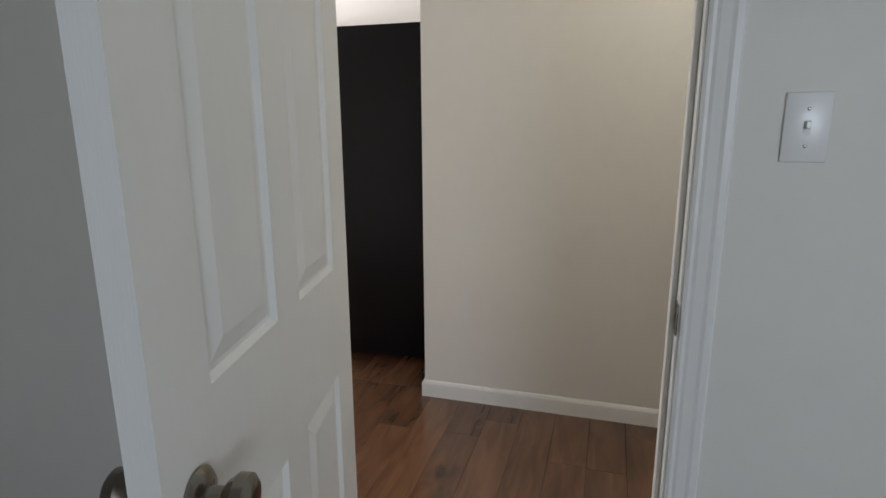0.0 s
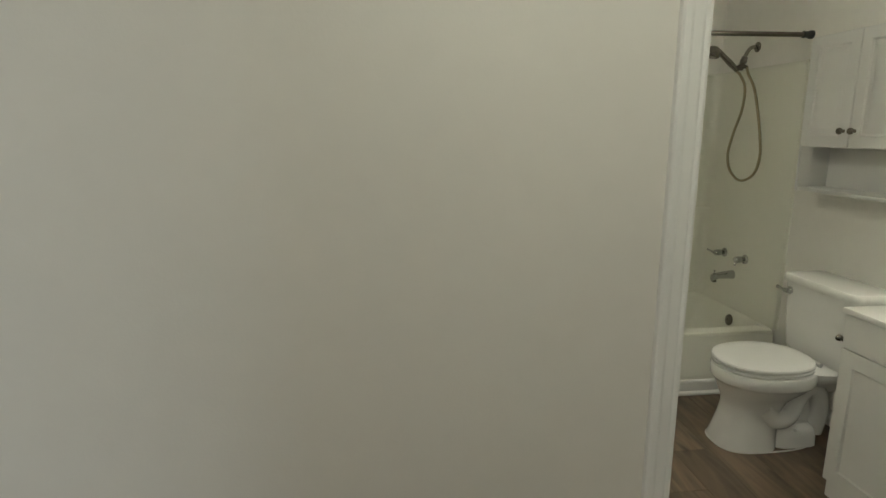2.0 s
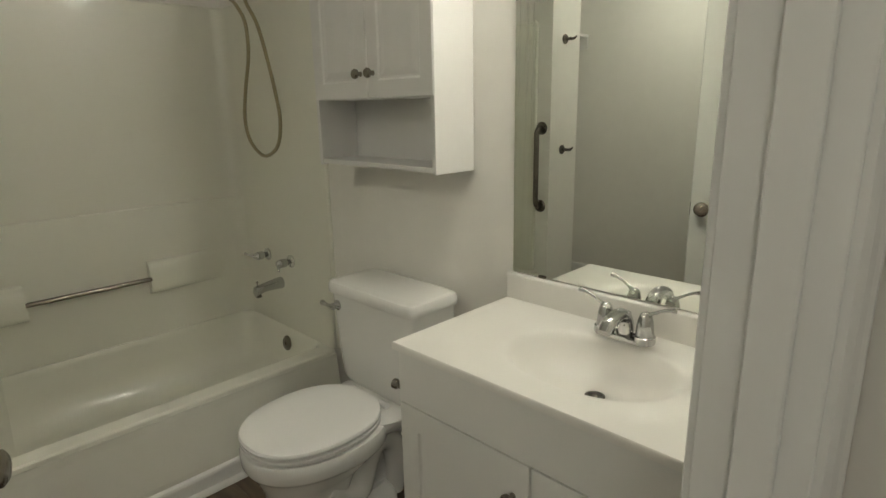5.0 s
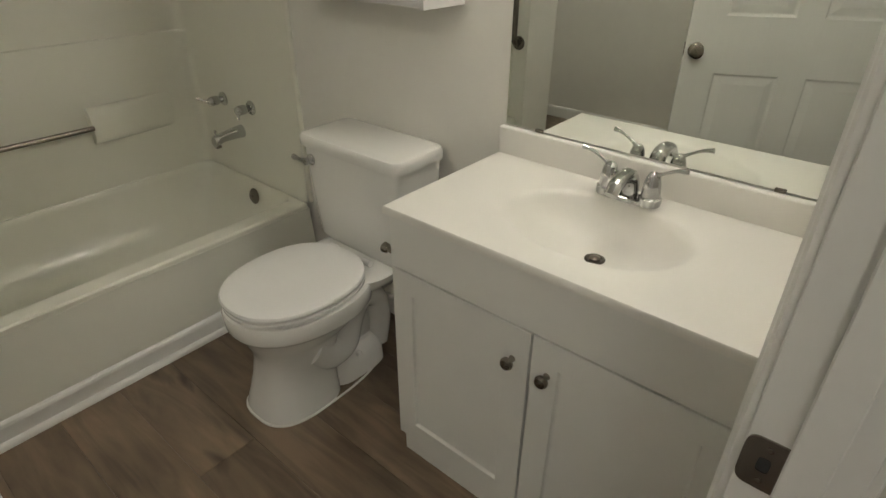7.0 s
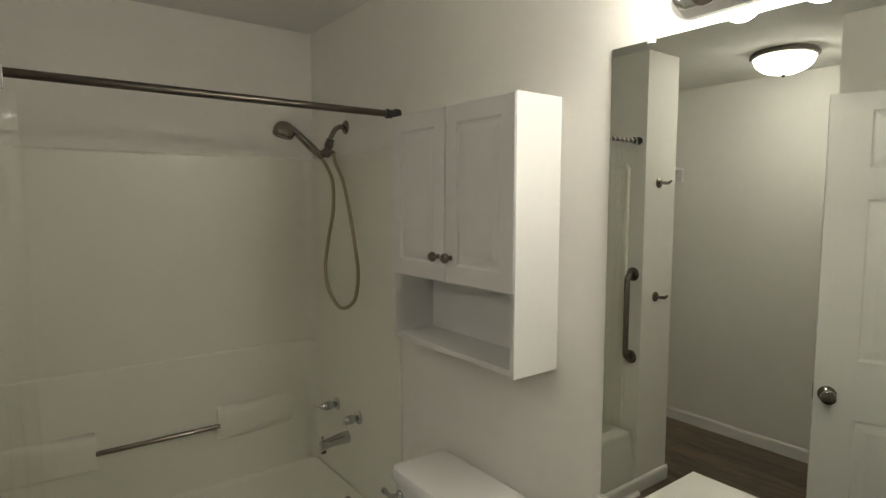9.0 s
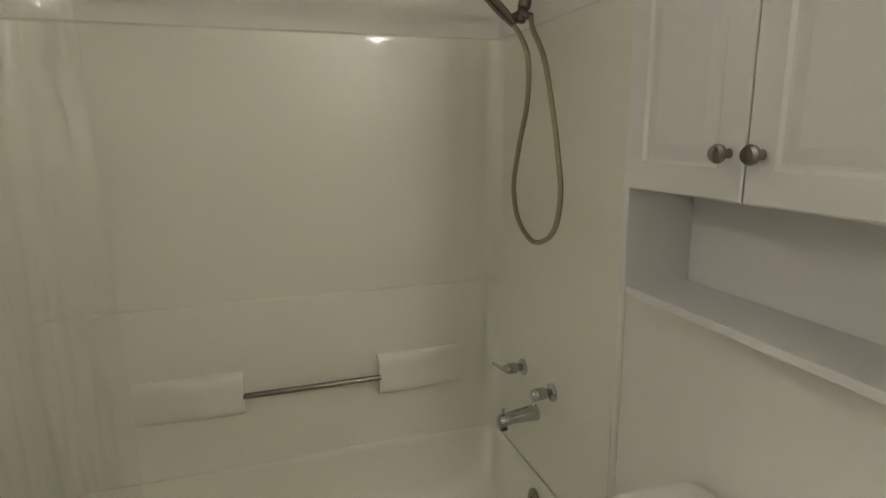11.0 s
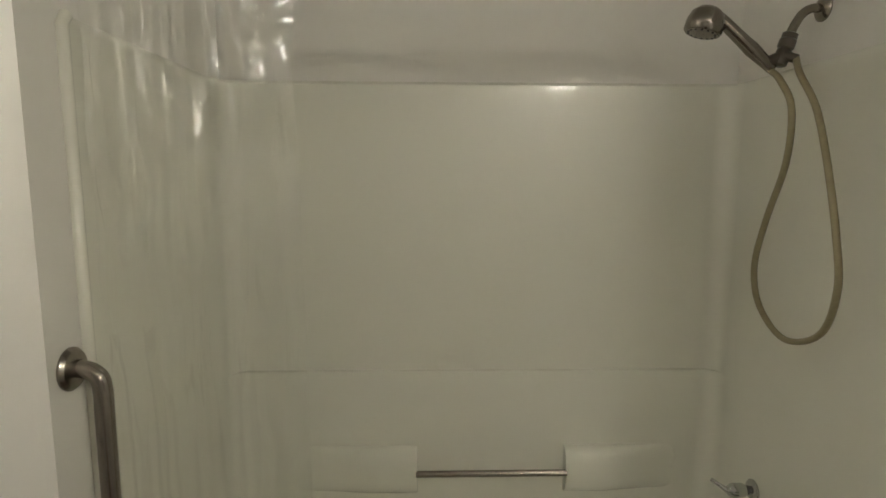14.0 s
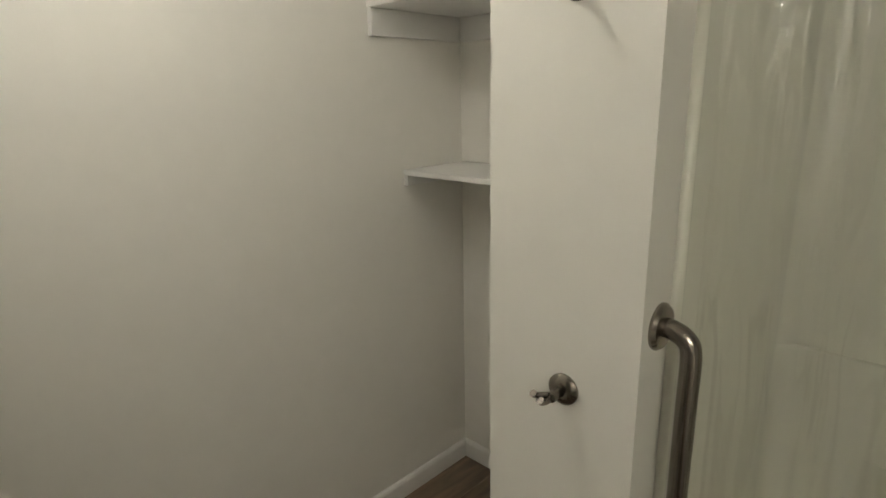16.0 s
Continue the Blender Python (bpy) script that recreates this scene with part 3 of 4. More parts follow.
def tub_handle(y, turn):
    root = thing("tub_faucet_handle", "chrome lever tub faucet handle on the surround", "faucet handle", "tub faucet handles")
    x = 2.1825
    part("escutcheon", lathe([(0.030, 0.0), (0.030, 0.004), (0.024, 0.010), (0.012, 0.014)], aim((x, y, 0.692), (-1, 0, 0)), 24), M_CHROME, root, "", True)
    part("stem", lathe([(0.012, 0.012), (0.014, 0.02), (0.020, 0.034), (0.020, 0.058), (0.015, 0.072), (0.006, 0.078)], aim((x, y, 0.692), (-1, 0, 0)), 20), M_CHROME, root, "", True)
    tip = Vector((x - 0.075, y, 0.692))
    d = Vector((-0.55 if turn > 0 else -0.35, math.cos(radians(70 if turn > 0 else 110)), 0.32 if turn > 0 else -0.95)).normalized()
    pts = [tip + d * s for s in (0.0, 0.014, 0.030, 0.048)] if turn > 0 else [tip + Vector((0.012, 0, 0)) + d * s for s in (0.0, 0.012, 0.024, 0.036)]
    part("lever", sweep(pts, [0.008, 0.0065, 0.0055, 0.006], 12), M_CHROME, root, "", True)
    return root


tub_handle(3.922, 1)
tub_handle(3.710, -1)
spout = thing("tub_spout", "chrome tub spout with a diverter knob", "faucet", at=(0, 0, -0.03))
part("body", loft([[Vector((x, 3.818 + w * math.cos(a), z + h * math.sin(a))) for a in [2 * math.pi * i / 24 for i in range(24)]] for x, w, h, z in ((2.185, 0.029, 0.029, 0.598), (2.15, 0.027, 0.026, 0.598), (2.09, 0.023, 0.021, 0.594), (2.055, 0.022, 0.024, 0.586), (2.045, 0.020, 0.026, 0.582), (2.041, 0.014, 0.018, 0.582))]), M_CHROME, spout, smooth=True)
part("outlet", bx(2.046, 2.072, 3.806, 3.830, 0.553, 0.566, 0.003, 1), M_BRONZE, spout, "dark spout outlet")
part("diverter", lathe([(0.0035, 0), (0.0035, 0.016), (0.006, 0.018), (0.006, 0.024), (0.003, 0.026)], Matrix.Translation((2.058, 3.818, 0.606)), 12), M_CHROME, spout, smooth=True)


def shower():
    root = thing("hand_shower", "brushed nickel hand shower on an arm, with a looping hose", "shower head")
    y = 3.834
    part("flange", lathe([(0.030, 0), (0.030, 0.003), (0.022, 0.010), (0.012, 0.013)], aim((XE, y, 1.962), (-1, 0, 0)), 28), M_NICKEL, root, "", True)
    part("arm", sweep(smooth_path([(2.198, y, 1.962), (2.172, y, 1.962), (2.150, y, 1.950), (2.132, y, 1.922), (2.124, y, 1.902)], 5), 0.0105, 14), M_NICKEL, root, smooth=True)
    d = Vector((-0.30, 0.0, -0.95)).normalized()
    top = Vector((2.126, y, 1.906))
    part("coupling", lathe([(0.013, 0), (0.0175, 0.003), (0.0175, 0.012), (0.0155, 0.014), (0.019, 0.018), (0.019, 0.036), (0.013, 0.040)], aim(top, d), 20), M_BRONZE, root, smooth=True)
    joint = top + d * 0.055
    bm = lathe([(0.012, -0.02), (0.0165, -0.012), (0.0175, 0.006), (0.0165, 0.022), (0.010, 0.026)], aim(joint, d), 18)
    sweep([joint + Vector((-0.004, 0, -0.002)), joint + Vector((-0.030, 0.004, -0.016))], [0.014, 0.0165], 14, bm)
    sweep([joint + Vector((0.0, -0.006, 0.0)), joint + Vector((0.020, -0.026, -0.012))], [0.0115, 0.0105], 14, bm)
    part("holder", bm, M_BRONZE, root, "", True)
    butt = joint + Vector((-0.020, 0.003, -0.030))
    neck = Vector((1.955, y + 0.004, 1.938))
    ax = (neck - butt).normalized()
    part("handle", sweep([butt, butt + ax * 0.03, butt + ax * 0.07, butt + ax * 0.105, neck], [0.0125, 0.0145, 0.0175, 0.0155, 0.0145], 18), M_NICKEL, root, "", True)
    face = Vector((-0.26, 0.0, -0.96)).normalized()
    c = Vector((1.918, y + 0.004, 1.918))
    part("head", lathe([(0.004, -0.046), (0.024, -0.043), (0.037, -0.032), (0.043, -0.014), (0.0435, 0.010), (0.040, 0.015)], aim(c, face), 30), M_NICKEL, root, "", True)
    part("spray_face", lathe([(0.039, 0.012), (0.037, 0.0165), (0.020, 0.0175), (0.002, 0.0175)], aim(c, face), 26), M_STEEL, root)
    bm = bmesh.new()
    for k in range(14):
        a = 2 * math.pi * k / 14
        mm = aim(c, face) @ Matrix.Translation((0.031 * math.cos(a), 0.031 * math.sin(a), 0.0168))
        lathe([(0.0028, 0), (0.0028, 0.0012), (0.001, 0.0014)], mm, 8, bm)
    part("nozzles", bm, M_BLACK, root, "dark spray nozzles")
    line = smooth_path([butt + Vector((-0.004, -0.002, -0.004)), (2.082, 3.790, 1.79), (2.098, 3.764, 1.722), (2.112, 3.790, 1.60), (2.122, 3.866, 1.46), (2.128, 3.911, 1.335), (2.132, 3.884, 1.235), (2.134, 3.776, 1.176),
                        (2.134, 3.654, 1.222), (2.134, 3.614, 1.33), (2.132, 3.632, 1.45), (2.130, 3.676, 1.60), (2.126, 3.721, 1.72), (2.116, 3.771, 1.80), joint + Vector((0.018, -0.024, -0.010))], 9)
    part("hose", sweep(line, 0.0078, 10), M_HOSE, root, "flexible metal hose", True)
    return root


shower()

rod = thing("shower_curtain_rod", "dark nickel tension rod across the tub", "curtain rod")
part("tube", sweep([(0.655, 3.402, 1.965), (2.196, 3.402, 1.965)], 0.0125, 18), M_BRONZE, rod, smooth=True)
part("end_cap", lathe([(0.021, 0), (0.021, 0.016), (0.017, 0.022), (0.0155, 0.040), (0.018, 0.046), (0.018, 0.052), (0.013, 0.054)], aim((2.2, 3.402, 1.965), (-1, 0, 0)), 22), M_BLACK, rod, "dark rubber end cap", True)
part("end_cap", lathe([(0.021, 0), (0.021, 0.016), (0.017, 0.022), (0.0155, 0.040), (0.018, 0.046), (0.018, 0.052), (0.013, 0.054)], aim((0.65, 3.402, 1.965), (1, 0, 0)), 22), M_BLACK, rod, "dark rubber end cap", True)


def curtain():
    root = thing("shower_curtain", "clear plastic shower curtain bunched at one end of the rod", "shower curtain")
    x0, x1, nz, nx = 0.690, 1.035, 150, 150
    own = bmesh.new()
    rng = random.Random(4)
    ph = [rng.uniform(0, 6.28) for _ in range(6)]
    kinks = [(rng.uniform(0.05, 0.97), rng.uniform(0.03, 0.46), rng.uniform(0.012, 0.03), rng.uniform(0.02, 0.06), rng.choice((-1, 1)) * rng.uniform(0.006, 0.012)) for _ in range(26)]
    kinks += [(rng.uniform(0.74, 0.96), rng.uniform(0.02, 0.22), rng.uniform(0.03, 0.06), rng.uniform(0.006, 0.012), rng.choice((-1, 1)) * rng.uniform(0.003, 0.006)) for _ in range(14)]
    ridges = [(0.05, 0.42, 0.0), (0.13, 0.36, 0.02), (0.20, 0.30, 0.05), (0.29, 0.44, 0.03), (0.36, 0.24, -0.02), (0.44, 0.40, 0.04), (0.53, 0.33, 0.02), (0.61, 0.20, 0.0)]
    grid = []
    for j in range(nz + 1):
        v = j / nz
        z = 1.925 - v * 1.66
        row = []
        for i in range(nx + 1):
            u = i / nx
            fold = math.sin(2 * math.pi * 4.6 * u ** 0.85 + 0.6 * math.sin(3 * v + ph[0]))
            ease = (0.32 + 0.68 * math.exp(-2.2 * v)) * (1 - 0.55 * max(0, (u - 0.72) / 0.28))
            y = 3.437 + 0.013 * ease * fold + 0.006 * math.sin(9 * u + 3 * v + ph[1]) + 0.02 * v
            crease = 0.0022 * math.sin(34 * v + ph[2] + 2 * math.sin(5 * u)) * (1.0 / (1 + math.exp(-(u - 0.66) * 30)) * (1 + 2.2 * math.exp(-(v / 0.2) ** 2)) + 0.2) + 0.0008 * math.sin(71 * v + 9 * u + ph[3]) * math.exp(-((v - 0.25) / 0.2) ** 2)
            y += sum(h * math.exp(-((u - a) / p) ** 2 - ((v - b) / q) ** 2) for a, b, p, q, h in kinks)
            y += 0.0050 * math.sin(41 * v + 7 * math.sin(6 * u + ph[5])) * math.exp(-(v / 0.42) ** 4)
            y -= sum((0.0085 + 0.0040 * math.sin(52 * v + 40 * a)) * math.exp(-((u - a - lean * v) / 0.016) ** 2) / (1 + math.exp((v - reach) * 28)) for a, reach, lean in ridges)
            spread = 1 + 0.05 * math.sin(2.2 * v + ph[4])
            row.append(own.verts.new((x0 + (x1 - x0) * u * spread, y + crease + 0.0012 * math.sin(23 * v + 13 * u), z)))
        grid.append(row)
    for a, b in zip(grid, grid[1:]):
        for i in range(nx):
            own.faces.new((a[i], a[i + 1], b[i + 1], b[i]))
    part("sheet", own, M_VINYL, root, smooth=True)
    for k in range(9):
        x = 0.70 + 0.037 * k + (0.0 if k < 8 else 0.02)
        pts = [(x, 3.402 + 0.021 * math.sin(a), 1.955 + 0.031 * math.cos(a)) for a in [2 * math.pi * i / 18 for i in range(19)]]
        part("ring", sweep(pts, 0.0022, 8), M_CLIP, root, "clear plastic ring", True)
    return root


curtain()


def grab_bar(label, base, out, z0, z1, reach=0.052, r=0.0158):
    """An upright bar with turned-in ends and round flanges; out points away from its wall."""
    root = thing("grab_bar", label, "grab bar")
    b, o = Vector((*base, 0)), Vector((*out, 0))
    up = Vector((0, 0, 1))
    pts = [b + up * z1 + o * 0.004, b + up * z1 + o * (reach - 0.032), b + up * (z1 - 0.010) + o * (reach - 0.010), b + up * (z1 - 0.034) + o * reach]
    low = [b + up * (z0 + 0.034) + o * reach, b + up * (z0 + 0.010) + o * (reach - 0.010), b + up * z0 + o * (reach - 0.032), b + up * z0 + o * 0.004]
    mid = [b + up * (z1 - 0.12) + o * reach, b + up * (z0 + 0.12) + o * reach]
    part("bar", sweep(smooth_path(pts + mid + low, 6), r, 18), M_STEEL, root, smooth=True)
    for z in (z0, z1):
        part("flange", lathe([(0.038, 0), (0.038, 0.004), (0.033, 0.010), (0.017, 0.013)], aim(b + up * z, o), 28), M_STEEL, root, smooth=True)
    return root


grab_bar("satin steel grab bar on the wall beside the tub", (0.65, 3.415), (1, 0), 0.772, 1.238)

ring_holder = thing("towel_ring", "chrome towel ring on the wall beside the vanity", "towel ring")
part("rose", lathe([(0.027, 0), (0.027, 0.005), (0.019, 0.012), (0.011, 0.016)], aim((1.66, YB, 1.507), (0, 1, 0)), 24), M_NICKEL, ring_holder, "", True)
part("post", lathe([(0.0095, 0.012), (0.0085, 0.036), (0.0135, 0.040), (0.014, 0.056), (0.011, 0.060), (0.003, 0.061)], aim((1.66, YB, 1.507), (0, 1, 0)), 18), M_CHROME, ring_holder, "", True)
loop = [(1.66 + 0.084 * math.sin(a), YB + 0.048 + 0.002 * math.sin(a), 1.499 - 0.084 + 0.084 * math.cos(a)) for a in [2 * math.pi * i / 40 for i in range(41)]]
part("ring", sweep(loop, 0.0075, 12), M_CHROME, ring_holder, "", True)


def robe_hook(z):
    root = thing("robe_hook", "nickel robe hook screwed to the white stub wall", "hook", "robe hooks")
    x, y = 0.522, 3.357
    part("rose", lathe([(0.028, 0), (0.028, 0.004), (0.022, 0.010), (0.012, 0.013)], aim((x, y, z), (0, -1, 0)), 24), M_NICKEL, root, "", True)
    part("neck", lathe([(0.010, 0.010), (0.008, 0.022), (0.0095, 0.032), (0.009, 0.040), (0.003, 0.043)], aim((x, y, z), (0, -1, 0)), 16), M_NICKEL, root, "", True)
    for dx, dz in ((-0.011, 0.003), (-0.002, -0.004)):
        pts = [(x, y - 0.028, z + 0.2 * dz), (x + dx, y - 0.045, z + dz), (x + 1.4 * dx, y - 0.060, z + 1.2 * dz + 0.004), (x + 1.5 * dx, y - 0.066, z + 1.2 * dz + 0.010)]
        part("prong", sweep(smooth_path(pts, 4), [0.0055] * 12 + [0.0066], 12), M_STEEL, root, "", True)
    return root


robe_hook(1.74)
robe_hook(1.107)


def alcove_shelf(z, y0, cleat):
    root = thing("alcove_shelf", "white painted shelf on wooden cleats in the alcove", "shelf", "alcove shelves")
    part("board", bx(-0.538, 0.3615, y0, 4.273, z - 0.019, z, 0.002, 1), M_TRIM, root)
    part("cleat", bx(-0.5395, -0.520, y0 + 0.004, 4.255, z - 0.0195 - cleat, z - 0.0195, 0.002, 1), M_TRIM, root)
    part("cleat", bx(-0.519, 0.3615, 4.254, 4.2745, z - 0.0195 - cleat, z - 0.0195, 0.002, 1), M_TRIM, root)
    return root


alcove_shelf(1.884, 3.828, 0.085)
alcove_shelf(1.335, 3.958, 0.037)


# ---- toilet ----
def toilet():
    root = thing("toilet", "white two-piece toilet with its lid closed", "toilet")
    cy = 2.866
    # bowl and front pedestal
    spec = [(0.000, 1.517, 1.80, 0.131, 2.8), (0.012, 1.519, 1.80, 0.130, 2.8), (0.060, 1.535, 1.80, 0.120, 2.8), (0.130, 1.553, 1.81, 0.106, 2.8), (0.195, 1.562, 1.83, 0.105, 2.6), (0.228, 1.556, 1.85, 0.112, 2.5),
            (0.256, 1.545, 1.88, 0.130, 2.4), (0.284, 1.533, 1.92, 0.151, 2.3), (0.308, 1.523, 1.95, 0.168, 2.25), (0.322, 1.514, 1.96, 0.180, 2.2), (0.329, 1.504, 1.965, 0.188, 2.2),
            (0.336, 1.501, 1.97, 0.1915, 2.2), (0.378, 1.499, 1.97, 0.1925, 2.2), (0.387, 1.503, 1.968, 0.189, 2.2), (0.391, 1.520, 1.96, 0.177, 2.2)]
    rings = []
    for z, f, b, w, p in spec:
        c = f + 0.56 * (b - f)
        rings.append(oval(c, cy, z, b - c, w, 48, p, front=c - f))
    part("bowl", loft(rings), M_CERAM, root, smooth=True)
    # rear foot under the tank
    rings = [oval(1.885, cy, z, a, w, 36, 4.0) for z, a, w in ((0.0, 0.118, 0.112), (0.055, 0.116, 0.108), (0.085, 0.108, 0.094), (0.105, 0.09, 0.07))]
    part("foot", loft(rings), M_CERAM, root, smooth=True)
    part("web", loft([oval(1.90, cy, z, a, w, 36, 3.0) for z, a, w in ((0.06, 0.13, 0.055), (0.2, 0.15, 0.05), (0.33, 0.17, 0.07))]), M_CERAM, root, smooth=True)
    for s in (-1, 1):
        y = cy + s * 0.070
        pts = smooth_path([(1.70, y, 0.20), (1.76, y + s * 0.008, 0.145), (1.83, y + s * 0.006, 0.155), (1.87, y, 0.23), (1.92, y - s * 0.004, 0.285), (1.985, y - s * 0.008, 0.255), (2.01, y - s * 0.012, 0.16), (2.0, y - s * 0.02, 0.05)], 6)
        part("trapway", sweep(pts, [0.05 - 0.00025 * i for i in range(len(pts))], 16), M_CERAM, root, smooth=True)
        part("bolt_cap", lathe([(0.012, 0), (0.012, 0.006), (0.008, 0.012), (0.002, 0.014)], Matrix.Translation((1.872, cy + s * 0.096, 0.082)), 16), M_SEAT, root, smooth=True)
    part("deck", loft([oval(c, cy, z, 2.168 - c, w, 40, p, front=c - f) for z, c, f, w, p in ((0.255, 2.00, 1.87, 0.062, 2.6), (0.295, 2.00, 1.85, 0.090, 2.8), (0.330, 2.01, 1.84, 0.132, 3.2), (0.355, 2.02, 1.84, 0.160, 3.8), (0.374, 2.03, 1.85, 0.172, 4.2), (0.392, 2.03, 1.86, 0.175, 4.5), (0.397, 2.03, 1.88, 0.168, 4.5))]), M_CERAM, root, smooth=True)
    c = 1.74
    part("seat", loft([oval(c, cy, z, 0.210 - e, 0.189 - e, 56, 2.25, front=c - 1.503 - e) for z, e in ((0.392, 0.010), (0.3955, 0.004), (0.406, 0.003), (0.409, 0.007))]), M_SEAT, root, smooth=True)
    part("lid", loft([oval(c, cy, z, 0.208 - e, 0.188 - e, 56, 2.25, front=c - 1.503 - e) for z, e in ((0.4125, 0.008), (0.415, 0.002), (0.424, 0.0), (0.431, 0.004), (0.434, 0.014), (0.4365, 0.06))]), M_SEAT, root, "closed white plastic lid", True)
    for s in (-1, 1):
        part("seat_hinge", sweep([(1.955, cy + s * 0.078 - 0.018, 0.408), (1.955, cy + s * 0.078 + 0.018, 0.408)], 0.011, 14), M_SEAT, root, smooth=True)
    # tank
    rings = [oval(2.078 - d, cy, z, a, w, 64, 11) for z, a, w, d in ((0.398, 0.082, 0.186, 0), (0.42, 0.090, 0.199, 0.002), (0.56, 0.097, 0.210, 0.004), (0.738, 0.105, 0.218, 0.006))]
    part("tank", loft(rings), M_CERAM, root, smooth=True)
    rings = [oval(2.069, cy, z, a, w, 64, 10) for z, a, w in ((0.7395, 0.104, 0.218), (0.7425, 0.114, 0.228), (0.746, 0.115, 0.229), (0.772, 0.114, 0.228), (0.780, 0.109, 0.223), (0.783, 0.095, 0.209))]
    part("tank_lid", loft(rings), M_CERAM, root, smooth=True)
    lever = part("flush_lever", lathe([(0.019, 0), (0.019, 0.004), (0.013, 0.009), (0.011, 0.016), (0.013, 0.020), (0.012, 0.028), (0.003, 0.031)], aim((1.968, cy + 0.172, 0.697), (-1, 0, 0)), 18), M_CHROME, root, "chrome flush lever", True)
    part("lever_arm", sweep(smooth_path([(1.944, cy + 0.172, 0.697), (1.940, cy + 0.190, 0.699), (1.938, cy + 0.210, 0.702), (1.938, cy + 0.226, 0.703)], 4), [0.0085] * 4 + [0.0065] * 5 + [0.0095] * 4, 12), M_CHROME, lever, "", True)
    bead = [oval(1.70, cy, 0.003, 0.303, 0.133, 56, 2.8, front=0.185)]
    part("caulk_line", sweep(bead[0] + [bead[0][0]], 0.004, 8), M_CAULK, root, "bead of white caulk at the floor", True)
    part("supply_hose", sweep(smooth_path([(2.185, cy + 0.17, 0.16), (2.13, cy + 0.175, 0.17), (2.10, cy + 0.17, 0.25), (2.09, cy + 0.16, 0.40)], 5), 0.006, 8), M_CHROME, root, "", True)
    return root


toilet()


# ---- vanity ----
VX0, VX1, VY0, VY1 = 1.729, 2.198, 1.612, 2.436


def knob(name, at, d, material, parent):
    return part(name, lathe([(0.008, 0), (0.008, 0.002), (0.0055, 0.006), (0.006, 0.012), (0.0145, 0.018), (0.0155, 0.024), (0.012, 0.030), (0.003, 0.032)], aim(at, d), 20), material, parent, "satin nickel knob", True)


def shaker(x, y0, y1, z0, z1, rail, parent, name="door"):
    """A cabinet door facing -x, with a sunk panel."""
    t = 0.018

    def ring(inset, xx):
        return [Vector((xx, y0 + inset, z0 + inset)), Vector((xx, y1 - inset, z0 + inset)), Vector((xx, y1 - inset, z1 - inset)), Vector((xx, y0 + inset, z1 - inset))]
    bm = loft([ring(0.0, x), ring(0.0, x - t + 0.0012), ring(0.0012, x - t), ring(rail, x - t), ring(rail, x)], caps=(False, False))
    d = part(name, bm, M_VAN, parent)
    f = x - t
    rings = []
    for i, e in ((0.0, 0.0003), (0.003, 0.006), (0.006, 0.008)):
        rings.append([Vector((f + e, y0 + rail + i, z0 + rail + i)), Vector((f + e, y1 - rail - i, z0 + rail + i)), Vector((f + e, y1 - rail - i, z1 - rail - i)), Vector((f + e, y0 + rail + i, z1 - rail - i))])
    part("sunk_panel", loft(rings, caps=(False, True)), M_VAN, d)
    return d


def vanity():
    root = thing("vanity_cabinet", "white two-door bathroom vanity cabinet on a plinth", "vanity")
    mid = 2.031
    for y0, y1 in ((VY0, VY0 + 0.016), (VY1 - 0.016, VY1)):
        part("side_panel", bx(VX0 + 0.019, VX1, y0, y1, 0.071, 0.787, 0.001, 1), M_VAN, root)
    part("body", bx(VX0 + 0.055, VX1, VY0 + 0.0165, VY1 - 0.0165, 0.072, 0.64, 0.001, 1), M_VAN, root)
    part("drawer_front", bx(VX0, VX0 + 0.0185, VY0 + 0.001, VY1 - 0.001, 0.650, 0.785, 0.0015, 1), M_VAN, root, "false drawer front")
    part("plinth", bx(VX0 + 0.012, VX1, VY0, VY1 - 0.012, 0.001, 0.0705, 0.0015, 1), M_VAN, root, "white plinth board")
    for y0, y1, ky in ((VY0 + 0.002, mid - 0.003, mid - 0.043), (mid + 0.003, VY1 - 0.002, mid + 0.043)):
        d = shaker(VX0 + 0.0185, y0, y1, 0.076, 0.6445, 0.062, root)
        knob("knob", (VX0 + 0.0005, ky, 0.557), (-1, 0, 0), M_NICKEL, d)
    return root


vanity()


